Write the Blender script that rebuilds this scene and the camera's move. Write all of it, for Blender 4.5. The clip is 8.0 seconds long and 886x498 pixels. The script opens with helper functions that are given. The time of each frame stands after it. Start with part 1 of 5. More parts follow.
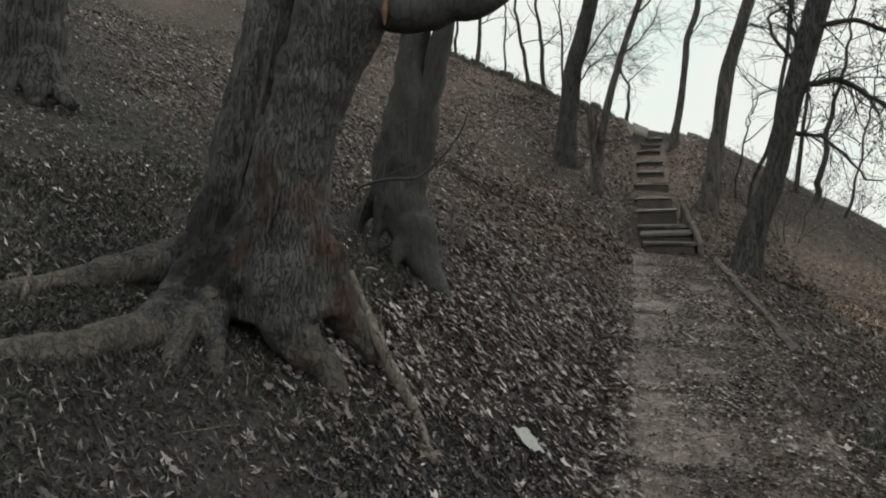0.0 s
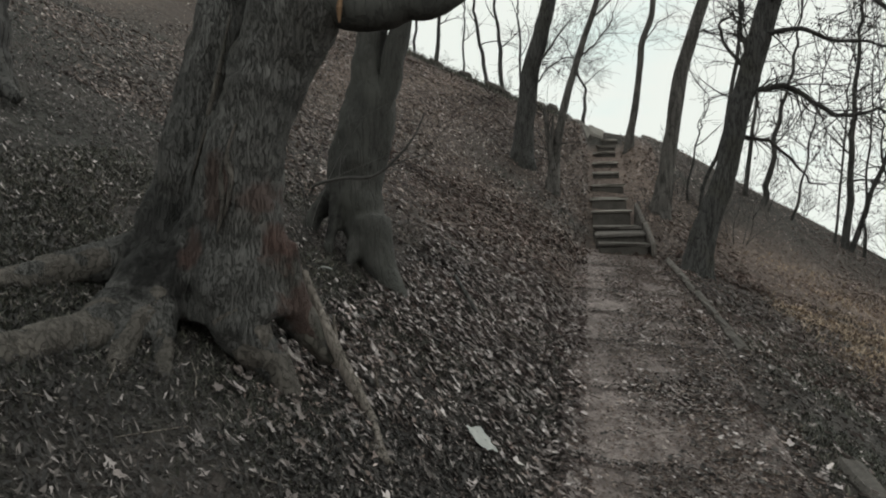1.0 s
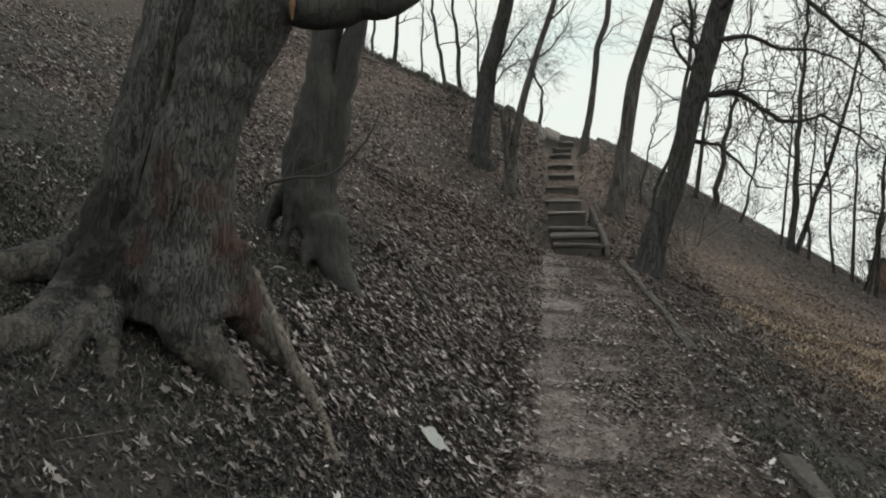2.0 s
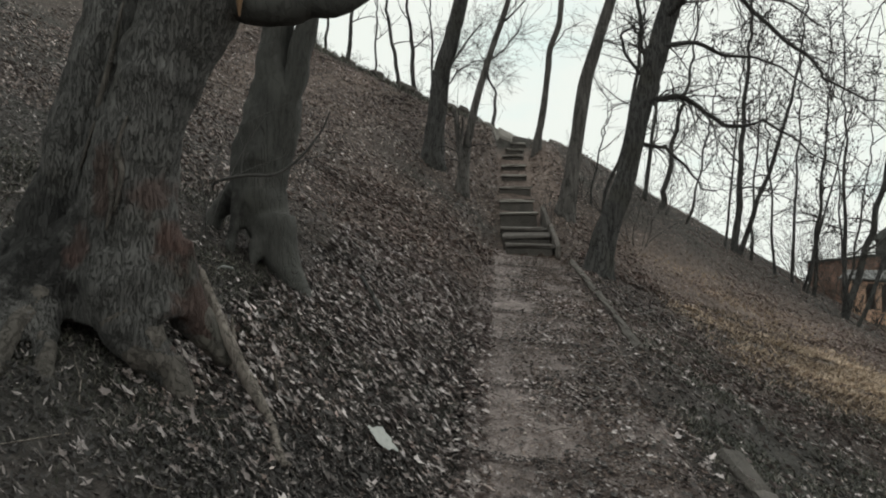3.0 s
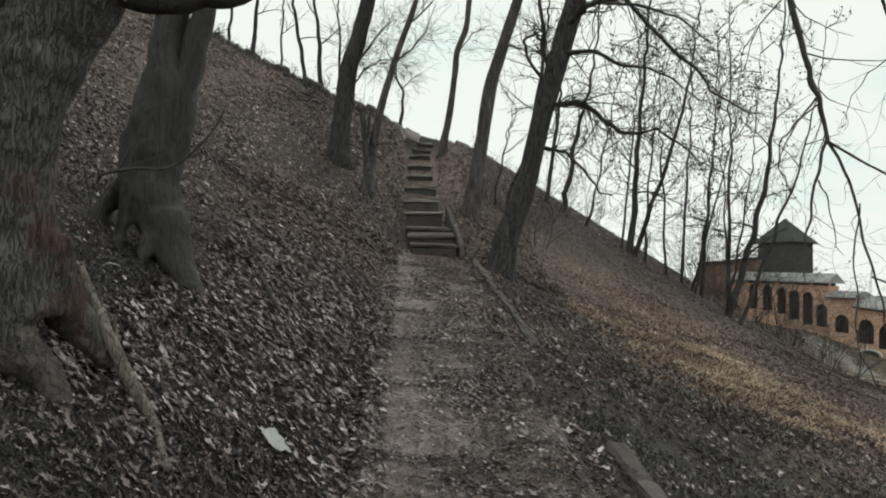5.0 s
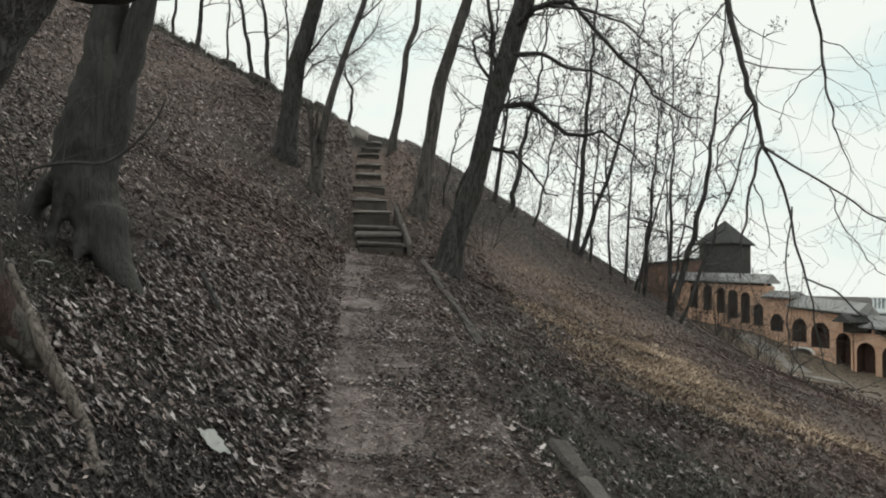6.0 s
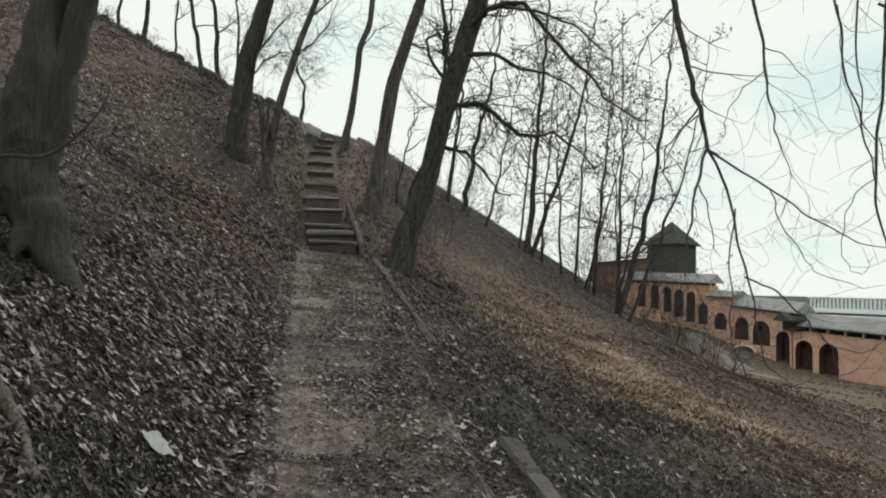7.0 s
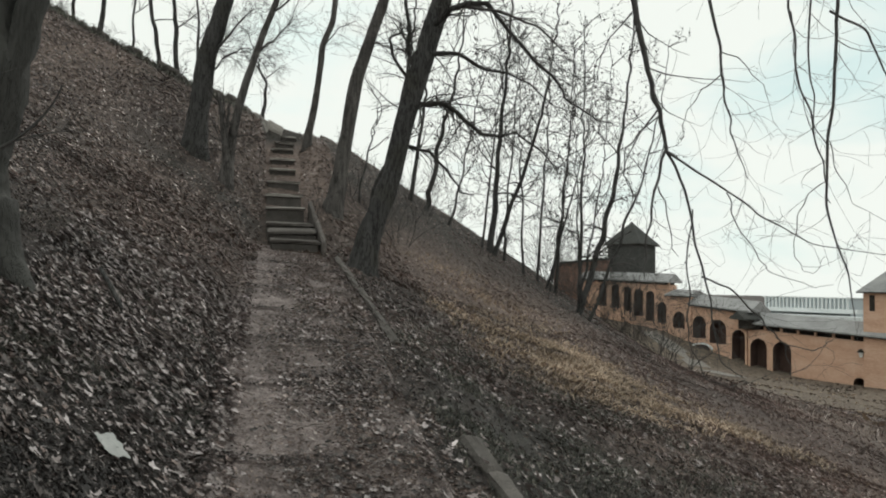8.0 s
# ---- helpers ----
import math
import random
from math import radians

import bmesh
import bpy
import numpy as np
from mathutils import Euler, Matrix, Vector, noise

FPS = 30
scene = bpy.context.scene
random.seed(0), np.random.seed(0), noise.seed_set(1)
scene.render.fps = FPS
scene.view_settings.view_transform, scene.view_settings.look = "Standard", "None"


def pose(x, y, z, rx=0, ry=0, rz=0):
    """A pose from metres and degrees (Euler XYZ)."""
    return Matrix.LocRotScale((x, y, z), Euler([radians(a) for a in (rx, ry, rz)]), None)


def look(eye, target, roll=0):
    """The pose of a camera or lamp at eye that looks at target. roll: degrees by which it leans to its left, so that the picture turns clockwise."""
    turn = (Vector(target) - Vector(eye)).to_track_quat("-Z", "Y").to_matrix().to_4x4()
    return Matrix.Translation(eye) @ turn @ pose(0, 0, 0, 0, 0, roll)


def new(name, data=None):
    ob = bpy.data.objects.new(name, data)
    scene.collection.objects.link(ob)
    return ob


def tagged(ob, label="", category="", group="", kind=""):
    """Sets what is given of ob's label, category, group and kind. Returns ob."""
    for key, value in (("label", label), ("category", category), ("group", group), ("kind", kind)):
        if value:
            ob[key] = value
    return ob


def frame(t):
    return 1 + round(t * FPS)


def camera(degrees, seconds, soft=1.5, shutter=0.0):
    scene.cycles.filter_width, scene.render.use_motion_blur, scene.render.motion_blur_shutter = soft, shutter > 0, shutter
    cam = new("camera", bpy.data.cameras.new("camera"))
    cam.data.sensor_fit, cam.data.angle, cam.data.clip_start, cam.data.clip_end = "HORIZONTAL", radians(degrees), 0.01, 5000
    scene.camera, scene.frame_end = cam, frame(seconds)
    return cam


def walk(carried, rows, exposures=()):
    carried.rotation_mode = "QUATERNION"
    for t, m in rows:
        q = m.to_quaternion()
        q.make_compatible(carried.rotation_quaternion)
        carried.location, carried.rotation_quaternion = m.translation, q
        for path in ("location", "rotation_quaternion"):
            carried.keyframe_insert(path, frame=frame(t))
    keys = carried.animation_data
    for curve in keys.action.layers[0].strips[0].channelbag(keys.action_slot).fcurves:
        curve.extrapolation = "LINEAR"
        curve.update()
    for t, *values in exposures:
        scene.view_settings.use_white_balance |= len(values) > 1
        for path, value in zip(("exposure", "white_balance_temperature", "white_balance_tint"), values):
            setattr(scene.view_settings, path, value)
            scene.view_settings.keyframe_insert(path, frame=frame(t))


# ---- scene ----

# ---- camera and its walk ----
cam = camera(63.92, 8.0, soft=1.95)
walk(cam, [
    (0.0, pose(0.0000, 0.0000, 0.0000, 92.849, -0.487, 14.756)),
    (0.5, pose(0.0067, 0.0042, 0.0005, 92.820, -0.584, 13.108)),
    (1.0, pose(0.0153, 0.0047, 0.0007, 92.843, -0.587, 11.404)),
    (1.5, pose(0.0243, 0.0056, 0.0006, 92.877, -0.633, 9.776)),
    (3.0, pose(0.0529, 0.0020, 0.0021, 92.917, -0.728, 4.311)),
    (3.5, pose(0.0645, 0.0000, 0.0009, 92.924, -0.774, 2.486)),
    (4.0, pose(0.0745, -0.0012, 0.0010, 92.934, -0.832, 0.493)),
    (4.5, pose(0.0859, -0.0025, 0.0002, 92.963, -0.862, -1.219)),
    (6.0, pose(0.1185, -0.0074, 0.0001, 92.995, -1.069, -7.211)),
    (6.5, pose(0.1218, -0.0064, 0.0005, 92.987, -1.137, -9.116)),
    (7.0, pose(0.1245, -0.0039, -0.0013, 92.990, -1.186, -11.025)),
    (7.5, pose(0.1271, -0.0066, -0.0028, 93.022, -1.210, -12.616)),
    (8.0, pose(0.1300, -0.0033, -0.0037, 93.001, -1.198, -13.990)),
], exposures=[(0.0, 0.11), (4.0, 0.17), (8.0, 0.18)])

# ---- world and sun: thin bright cloud with pale blue gaps ----
world = bpy.data.worlds.new("world")
scene.world = world
world.use_nodes = True
wn, wl = world.node_tree.nodes, world.node_tree.links
wn.clear()
sky = wn.new("ShaderNodeTexSky")
sky.sky_type, sky.sun_disc = "NISHITA", False
sky.sun_elevation, sky.sun_rotation = radians(28), radians(-5)
coord = wn.new("ShaderNodeTexCoord")
stretch = wn.new("ShaderNodeMapping")
stretch.inputs["Scale"].default_value = (1.6, 1.6, 5.0)
cloud = wn.new("ShaderNodeTexNoise")
cloud.inputs["Scale"].default_value, cloud.inputs["Detail"].default_value = 1.7, 6.0
ramp = wn.new("ShaderNodeValToRGB")
ramp.color_ramp.elements[0].position, ramp.color_ramp.elements[1].position = 0.26, 0.44
dim = wn.new("ShaderNodeVectorMath")
dim.operation = "SCALE"
dim.inputs["Scale"].default_value = 0.07
lift = wn.new("ShaderNodeMix")
lift.data_type = "RGBA"
lift.inputs[0].default_value = 0.90
lift.inputs[7].default_value = (0.68, 0.83, 0.80, 1)
mix = wn.new("ShaderNodeMix")
mix.data_type = "RGBA"
mix.inputs[7].default_value = (0.825, 0.865, 0.812, 1)
back = wn.new("ShaderNodeBackground")
back.inputs["Strength"].default_value = 0.97
wout = wn.new("ShaderNodeOutputWorld")
wl.new(coord.outputs["Generated"], stretch.inputs["Vector"])
wl.new(stretch.outputs["Vector"], cloud.inputs["Vector"])
toward = wn.new("ShaderNodeVectorMath")
toward.operation = "DOT_PRODUCT"
toward.inputs[1].default_value = (0.704, 0.61, 0.363)
gap = wn.new("ShaderNodeMapRange")
gap.inputs[1].default_value, gap.inputs[2].default_value, gap.inputs[3].default_value, gap.inputs[4].default_value = 0.955, 1.0, 0.0, 0.17
thin_out = wn.new("ShaderNodeMath")
thin_out.operation = "SUBTRACT"
wl.new(coord.outputs["Generated"], toward.inputs[0])
wl.new(toward.outputs["Value"], gap.inputs[0])
wl.new(cloud.outputs["Fac"], thin_out.inputs[0])
wl.new(gap.outputs[0], thin_out.inputs[1])
wl.new(thin_out.outputs[0], ramp.inputs["Fac"])
wl.new(sky.outputs["Color"], dim.inputs[0])
wl.new(dim.outputs["Vector"], lift.inputs[6])
wl.new(ramp.outputs["Color"], mix.inputs[0])
wl.new(lift.outputs[2], mix.inputs[6])
wl.new(mix.outputs[2], back.inputs["Color"])
wl.new(back.outputs["Background"], wout.inputs["Surface"])

sun = new("sun", bpy.data.lights.new("sun", "SUN"))
sun.data.energy, sun.data.angle, sun.data.color = 0.62, radians(14), (1.0, 0.95, 0.88)
sun.matrix_world = look((3, 12, 9), (0, 0, 0))


# ---- materials ----
def material(name, colours, scale=8.0, fine=60.0, rough=0.85, bump=0.4, dist=0.02, stretch=(1, 1, 1), island=False, metal=0.0, each=0.0):
    """Noise-mottled surface: colours are (place, rgb) stops of a ramp. island: one colour a leaf; each: brightness change a piece."""
    m = bpy.data.materials.new(name)
    m.use_nodes = True
    n, l = m.node_tree.nodes, m.node_tree.links
    b = n["Principled BSDF"]
    b.inputs["Roughness"].default_value, b.inputs["Metallic"].default_value = rough, metal
    b.inputs["Specular IOR Level"].default_value = 0.3 if island else 0.25
    co = n.new("ShaderNodeTexCoord")
    mp = n.new("ShaderNodeMapping")
    mp.inputs["Scale"].default_value = stretch
    l.new(co.outputs["Object"], mp.inputs["Vector"])
    a, c = n.new("ShaderNodeTexNoise"), n.new("ShaderNodeTexNoise")
    a.inputs["Scale"].default_value, a.inputs["Detail"].default_value, a.inputs["Roughness"].default_value = scale, 6.0, 0.65
    c.inputs["Scale"].default_value, c.inputs["Detail"].default_value = fine, 4.0
    for t in (a, c):
        l.new(mp.outputs["Vector"], t.inputs["Vector"])
    r = n.new("ShaderNodeValToRGB")
    while len(r.color_ramp.elements) < len(colours):
        r.color_ramp.elements.new(0.5)
    for e, (place, rgb) in zip(r.color_ramp.elements, colours):
        e.position, e.color = place, (*rgb, 1)
    col = r.outputs["Color"]
    if island:
        g = n.new("ShaderNodeNewGeometry")
        l.new(g.outputs["Random Per Island"], r.inputs["Fac"])
        a.inputs["Scale"].default_value = 0.9
        v = n.new("ShaderNodeMapRange")
        v.inputs[1].default_value, v.inputs[2].default_value, v.inputs[3].default_value, v.inputs[4].default_value = 0.33, 0.67, 0.50, 1.35
        h = n.new("ShaderNodeHueSaturation")
        l.new(a.outputs["Fac"], v.inputs[0])
        l.new(v.outputs[0], h.inputs["Value"])
        l.new(col, h.inputs["Color"])
        col = h.outputs["Color"]
    else:
        w = n.new("ShaderNodeMix")
        w.inputs[0].default_value = 0.35
        l.new(a.outputs["Fac"], w.inputs[2])
        l.new(c.outputs["Fac"], w.inputs[3])
        l.new(w.outputs[0], r.inputs["Fac"])
    if each:
        o = n.new("ShaderNodeObjectInfo")
        v = n.new("ShaderNodeMapRange")
        v.inputs[3].default_value, v.inputs[4].default_value = 1 - each, 1 + each
        h = n.new("ShaderNodeHueSaturation")
        l.new(o.outputs["Random"], v.inputs[0])
        l.new(v.outputs[0], h.inputs["Value"])
        l.new(col, h.inputs["Color"])
        col = h.outputs["Color"]
    l.new(col, b.inputs["Base Color"])
    if bump:
        k = n.new("ShaderNodeBump")
        k.inputs["Strength"].default_value, k.inputs["Distance"].default_value = bump, dist
        l.new(c.outputs["Fac"], k.inputs["Height"])
        l.new(k.outputs["Normal"], b.inputs["Normal"])
    return m


def bark_material(name, colours, ridges=26.0, rough=0.9, depth=0.03, moss=None, crack=0.55, tall=0.13):
    """Fissured bark: plates drawn out along the trunk, with darker cracks between them and patches of another colour."""
    m = material(name, colours, scale=6.0, fine=55.0, rough=rough, bump=0, stretch=(1, 1, 0.4))
    n, l = m.node_tree.nodes, m.node_tree.links
    shader = n["Principled BSDF"]
    base = shader.inputs["Base Color"].links[0].from_socket
    co = n.new("ShaderNodeTexCoord")
    mp = n.new("ShaderNodeMapping")
    mp.inputs["Scale"].default_value = (1, 1, tall)
    mp.inputs["Rotation"].default_value = (0, radians(10), 0)
    f, g = n.new("ShaderNodeTexNoise"), n.new("ShaderNodeTexNoise")
    f.inputs["Scale"].default_value, f.inputs["Detail"].default_value = ridges * 0.35, 5.0
    g.inputs["Scale"].default_value, g.inputs["Detail"].default_value = ridges * 2.2, 6.0
    warp = n.new("ShaderNodeVectorMath")
    warp.operation = "MULTIPLY_ADD"
    warp.inputs[1].default_value = (0.075, 0.075, 0.075)
    v = n.new("ShaderNodeTexNoise")
    v.inputs["Scale"].default_value, v.inputs["Detail"].default_value, v.inputs["Roughness"].default_value = ridges, 3.0, 0.6
    fold = n.new("ShaderNodeMath")
    fold.operation = "SUBTRACT"
    fold.inputs[1].default_value = 0.5
    gap = n.new("ShaderNodeMath")
    gap.operation = "ABSOLUTE"
    l.new(co.outputs["Object"], mp.inputs["Vector"])
    for t in (f, g):
        l.new(mp.outputs["Vector"], t.inputs["Vector"])
    l.new(f.outputs["Color"], warp.inputs[0])
    l.new(mp.outputs["Vector"], warp.inputs[2])
    l.new(warp.outputs["Vector"], v.inputs["Vector"])
    plate = n.new("ShaderNodeMapRange")
    plate.interpolation_type = "SMOOTHSTEP"
    plate.inputs[1].default_value, plate.inputs[2].default_value = 0.0, 0.06
    l.new(v.outputs["Fac"], fold.inputs[0])
    l.new(fold.outputs[0], gap.inputs[0])
    l.new(gap.outputs[0], plate.inputs[0])
    h = n.new("ShaderNodeMath")
    h.operation = "MULTIPLY_ADD"
    h.inputs[1].default_value = 0.7
    l.new(g.outputs["Fac"], h.inputs[0])
    l.new(plate.outputs[0], h.inputs[2])
    k = n.new("ShaderNodeBump")
    k.inputs["Strength"].default_value, k.inputs["Distance"].default_value = 1.0, depth
    l.new(h.outputs[0], k.inputs["Height"])
    l.new(k.outputs["Normal"], shader.inputs["Normal"])
    if moss:
        p = n.new("ShaderNodeTexNoise")
        p.inputs["Scale"].default_value, p.inputs["Detail"].default_value = 2.6, 5.0
        l.new(co.outputs["Object"], p.inputs["Vector"])
        rr = n.new("ShaderNodeValToRGB")
        rr.color_ramp.elements[0].position, rr.color_ramp.elements[1].position = 0.52, 0.66
        l.new(p.outputs["Fac"], rr.inputs["Fac"])
        x = n.new("ShaderNodeMix")
        x.data_type = "RGBA"
        x.inputs[7].default_value = (*moss, 1)
        l.new(rr.outputs["Color"], x.inputs[0])
        l.new(base, x.inputs[6])
        base = x.outputs[2]
    c = n.new("ShaderNodeMapRange")
    c.inputs[3].default_value, c.inputs[4].default_value = 1 - crack, 1.15
    l.new(plate.outputs[0], c.inputs[0])
    hs = n.new("ShaderNodeHueSaturation")
    l.new(c.outputs[0], hs.inputs["Value"])
    l.new(base, hs.inputs["Color"])
    l.new(hs.outputs["Color"], shader.inputs["Base Color"])
    return m


M_BARK_A = bark_material("bark_rusty", [(0.3, (0.053, 0.052, 0.052)), (0.5, (0.095, 0.092, 0.089)), (0.7, (0.151, 0.145, 0.141))], 76.0, depth=0.010, moss=(0.065, 0.061, 0.055), crack=0.40, tall=0.16)


def stain_and_shade(m, spots):
    """Stains of their own colour and painted hollow shade on a bark: centre, half-widths, colour, each with a ragged
    edge.
    """
    n, l = m.node_tree.nodes, m.node_tree.links
    b = n["Principled BSDF"]
    base = b.inputs["Base Color"].links[0].from_socket
    where = n.new("ShaderNodeNewGeometry")
    rag = n.new("ShaderNodeTexNoise")
    rag.inputs["Scale"].default_value, rag.inputs["Detail"].default_value = 16.0, 6.0
    l.new(where.outputs["Position"], rag.inputs["Vector"])
    for centre, half, rgb in spots:
        d, s, q = (n.new("ShaderNodeVectorMath") for k in range(3))
        d.operation, s.operation, q.operation = "SUBTRACT", "DIVIDE", "LENGTH"
        d.inputs[1].default_value, s.inputs[1].default_value = centre, half
        l.new(where.outputs["Position"], d.inputs[0])
        l.new(d.outputs["Vector"], s.inputs[0])
        l.new(s.outputs["Vector"], q.inputs[0])
        e = n.new("ShaderNodeMath")
        e.operation = "MULTIPLY_ADD"
        e.inputs[1].default_value = 2.0
        l.new(rag.outputs["Fac"], e.inputs[0])
        l.new(q.outputs["Value"], e.inputs[2])
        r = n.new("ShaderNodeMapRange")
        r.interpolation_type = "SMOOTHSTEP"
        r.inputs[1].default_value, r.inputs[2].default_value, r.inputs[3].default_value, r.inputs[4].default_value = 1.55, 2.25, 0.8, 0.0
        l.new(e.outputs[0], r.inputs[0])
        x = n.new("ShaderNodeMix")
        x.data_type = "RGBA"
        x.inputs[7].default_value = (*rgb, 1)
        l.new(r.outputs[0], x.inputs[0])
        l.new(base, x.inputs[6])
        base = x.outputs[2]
    l.new(base, b.inputs["Base Color"])


# The two near-black patches paint a hollow's shade; the rest are rusty bark.
stain_and_shade(M_BARK_A, (((-1.57, 2.36, 0.17), (0.17, 0.35, 0.22), (0.020, 0.020, 0.020)), ((-1.47, 2.32, 0.02), (0.12, 0.3, 0.10), (0.014, 0.013, 0.013)),
                 ((-1.37, 2.36, 0.11), (0.05, 0.2, 0.09), (0.085, 0.052, 0.046)), ((-1.07, 2.40, 0.14), (0.045, 0.2, 0.09), (0.100, 0.056, 0.048)),
                 ((-1.02, 2.45, -0.13), (0.05, 0.25, 0.13), (0.095, 0.058, 0.050)), ((-1.27, 2.34, 0.34), (0.06, 0.2, 0.13), (0.088, 0.060, 0.053)), ((-1.14, 2.34, 0.30), (0.05, 0.2, 0.07), (0.088, 0.058, 0.052))))
M_BARK_B = bark_material("bark_smooth_grey", [(0.3, (0.039, 0.039, 0.037)), (0.55, (0.063, 0.062, 0.058)), (0.75, (0.093, 0.089, 0.083))], 30.0, depth=0.003, moss=(0.065, 0.065, 0.059), crack=0.10)
# Near-black patches put the shade of trunk-foot hollows into the bark colour.
stain_and_shade(M_BARK_B, (((-1.56, 4.0, 0.40), (0.12, 0.4, 0.20), (0.016, 0.015, 0.015)), ((-3.78, 3.55, 1.35), (0.12, 0.3, 0.2), (0.02, 0.02, 0.019))))
M_ROOT = bark_material("root_bark", [(0.3, (0.052, 0.047, 0.042)), (0.5, (0.091, 0.081, 0.073)), (0.72, (0.184, 0.162, 0.145))], 34.0, depth=0.004, moss=(0.067, 0.065, 0.056), crack=0.20, tall=0.8)
M_BARK_DARK = bark_material("bark_dark", [(0.3, (0.043, 0.042, 0.042)), (0.55, (0.072, 0.070, 0.068)), (0.75, (0.119, 0.113, 0.108))], 24.0, depth=0.009, moss=(0.057, 0.055, 0.049))
M_BARK_PALE = bark_material("bark_weathered", [(0.3, (0.059, 0.055, 0.052)), (0.55, (0.119, 0.110, 0.104)), (0.75, (0.199, 0.186, 0.175))], 16.0, depth=0.015, crack=0.4)
M_TWIG = material("twig_bark", [(0.3, (0.050, 0.048, 0.047)), (0.7, (0.110, 0.105, 0.100))], 20.0, bump=0)
M_STICK = bark_material("dead_wood", [(0.3, (0.085, 0.073, 0.064)), (0.5, (0.165, 0.143, 0.127)), (0.72, (0.34, 0.30, 0.272))], 50.0, depth=0.005, crack=0.35)
M_TORN = material("torn_wood", [(0.3, (0.13, 0.075, 0.045)), (0.7, (0.26, 0.165, 0.10))], 30.0, stretch=(1, 1, 0.2))
M_LEAF = material("dry_leaf", [(0.0, (0.035, 0.031, 0.030)), (0.58, (0.057, 0.048, 0.045)), (0.82, (0.097, 0.080, 0.075)), (0.93, (0.255, 0.215, 0.204)), (1.0, (0.632, 0.571, 0.567))], island=True, rough=0.55, bump=0.3, dist=0.004, fine=160.0)
M_LEAF_DULL = material("dull_dark_leaf", [(0.0, (0.033, 0.030, 0.029)), (0.62, (0.053, 0.047, 0.045)), (0.82, (0.097, 0.085, 0.080)), (0.94, (0.245, 0.212, 0.201)), (1.0, (0.530, 0.473, 0.464))], island=True, rough=0.5, bump=0.3, dist=0.004, fine=160.0)
M_LEAF_PALE = material("pale_dry_leaf", [(0.0, (0.143, 0.116, 0.109)), (0.6, (0.306, 0.261, 0.252)), (1.0, (0.612, 0.547, 0.541))], island=True, rough=0.45, bump=0.3, dist=0.004, fine=160.0)
M_LEAF_RED = material("dry_red_leaf", [(0.0, (0.062, 0.043, 0.036)), (0.55, (0.125, 0.087, 0.073)), (0.86, (0.21, 0.155, 0.132)), (0.95, (0.34, 0.27, 0.235)), (1.0, (0.55, 0.48, 0.44))], island=True, rough=0.42, bump=0.3, dist=0.004, fine=160.0)
M_LEAF_RUST = material("dull_rust_leaf", [(0.0, (0.053, 0.040, 0.035)), (0.50, (0.107, 0.078, 0.070)), (0.80, (0.210, 0.154, 0.135)), (0.94, (0.418, 0.337, 0.304)), (1.0, (0.697, 0.626, 0.594))], island=True, rough=0.5, bump=0.3, dist=0.004, fine=90.0)
M_GRASS = material("dark_grass", [(0.0, (0.047, 0.050, 0.042)), (0.6, (0.088, 0.089, 0.073)), (0.88, (0.152, 0.145, 0.118)), (1.0, (0.358, 0.319, 0.289))], island=True, rough=0.4, bump=0)
M_LEAF_TAN = material("tan_leaf", [(0.0, (0.122, 0.092, 0.082)), (0.55, (0.244, 0.186, 0.168)), (0.86, (0.394, 0.306, 0.280)), (0.95, (0.557, 0.455, 0.428)), (1.0, (0.696, 0.599, 0.585))], island=True, rough=0.45, bump=0.3, dist=0.004, fine=160.0)
M_STRAW = material("yellow_grass", [(0.0, (0.250, 0.188, 0.138)), (0.6, (0.448, 0.341, 0.248)), (1.0, (0.645, 0.513, 0.400))], island=True, rough=0.7, bump=0)
M_PATH = material("worn_concrete", [(0.34, (0.067, 0.053, 0.050)), (0.45, (0.158, 0.130, 0.123)), (0.55, (0.255, 0.213, 0.203)), (0.72, (0.428, 0.366, 0.354))], 8.0, 90.0, rough=0.9, bump=1.0, dist=0.010, each=0.12)
M_KERB = material("kerb_stone", [(0.3, (0.055, 0.050, 0.046)), (0.52, (0.116, 0.104, 0.096)), (0.75, (0.232, 0.206, 0.189))], 9.0, 100.0, rough=0.9, bump=0.7, dist=0.008, each=0.2)
M_STEP = material("step_slab", [(0.3, (0.12, 0.11, 0.10)), (0.55, (0.27, 0.25, 0.23)), (0.75, (0.40, 0.38, 0.355))], 5.0, 70.0, rough=0.9, bump=0.5, dist=0.008, each=0.2)
M_RISER = material("dark_riser_stone", [(0.3, (0.050, 0.046, 0.042)), (0.6, (0.105, 0.095, 0.087)), (0.8, (0.19, 0.17, 0.155))], 6.0, 50.0, rough=0.95, bump=0.5)
M_PAPER = material("pale_paper", [(0.3, (0.257, 0.265, 0.257)), (0.7, (0.390, 0.398, 0.382))], 6.0, 40.0, rough=0.6, bump=0.2, dist=0.003)
M_BRICK = material("orange_brick", [(0.25, (0.42, 0.245, 0.165)), (0.5, (0.58, 0.37, 0.265)), (0.75, (0.70, 0.50, 0.39))], 0.35, 3.0, rough=0.9, bump=0.3, stretch=(1, 1, 2.5))
M_BRICK_OLD = material("weathered_brick", [(0.25, (0.12, 0.075, 0.058)), (0.5, (0.20, 0.125, 0.10)), (0.75, (0.30, 0.20, 0.165))], 0.5, 3.0, rough=0.9, bump=0.3)
# Darker copy of the wall brick: the shade inside the niches, as colour.
M_BRICK_SHADE = material("shaded_brick", [(0.3, (0.05, 0.032, 0.027)), (0.7, (0.11, 0.07, 0.058))], 0.6, 4.0, rough=0.9, bump=0.2)
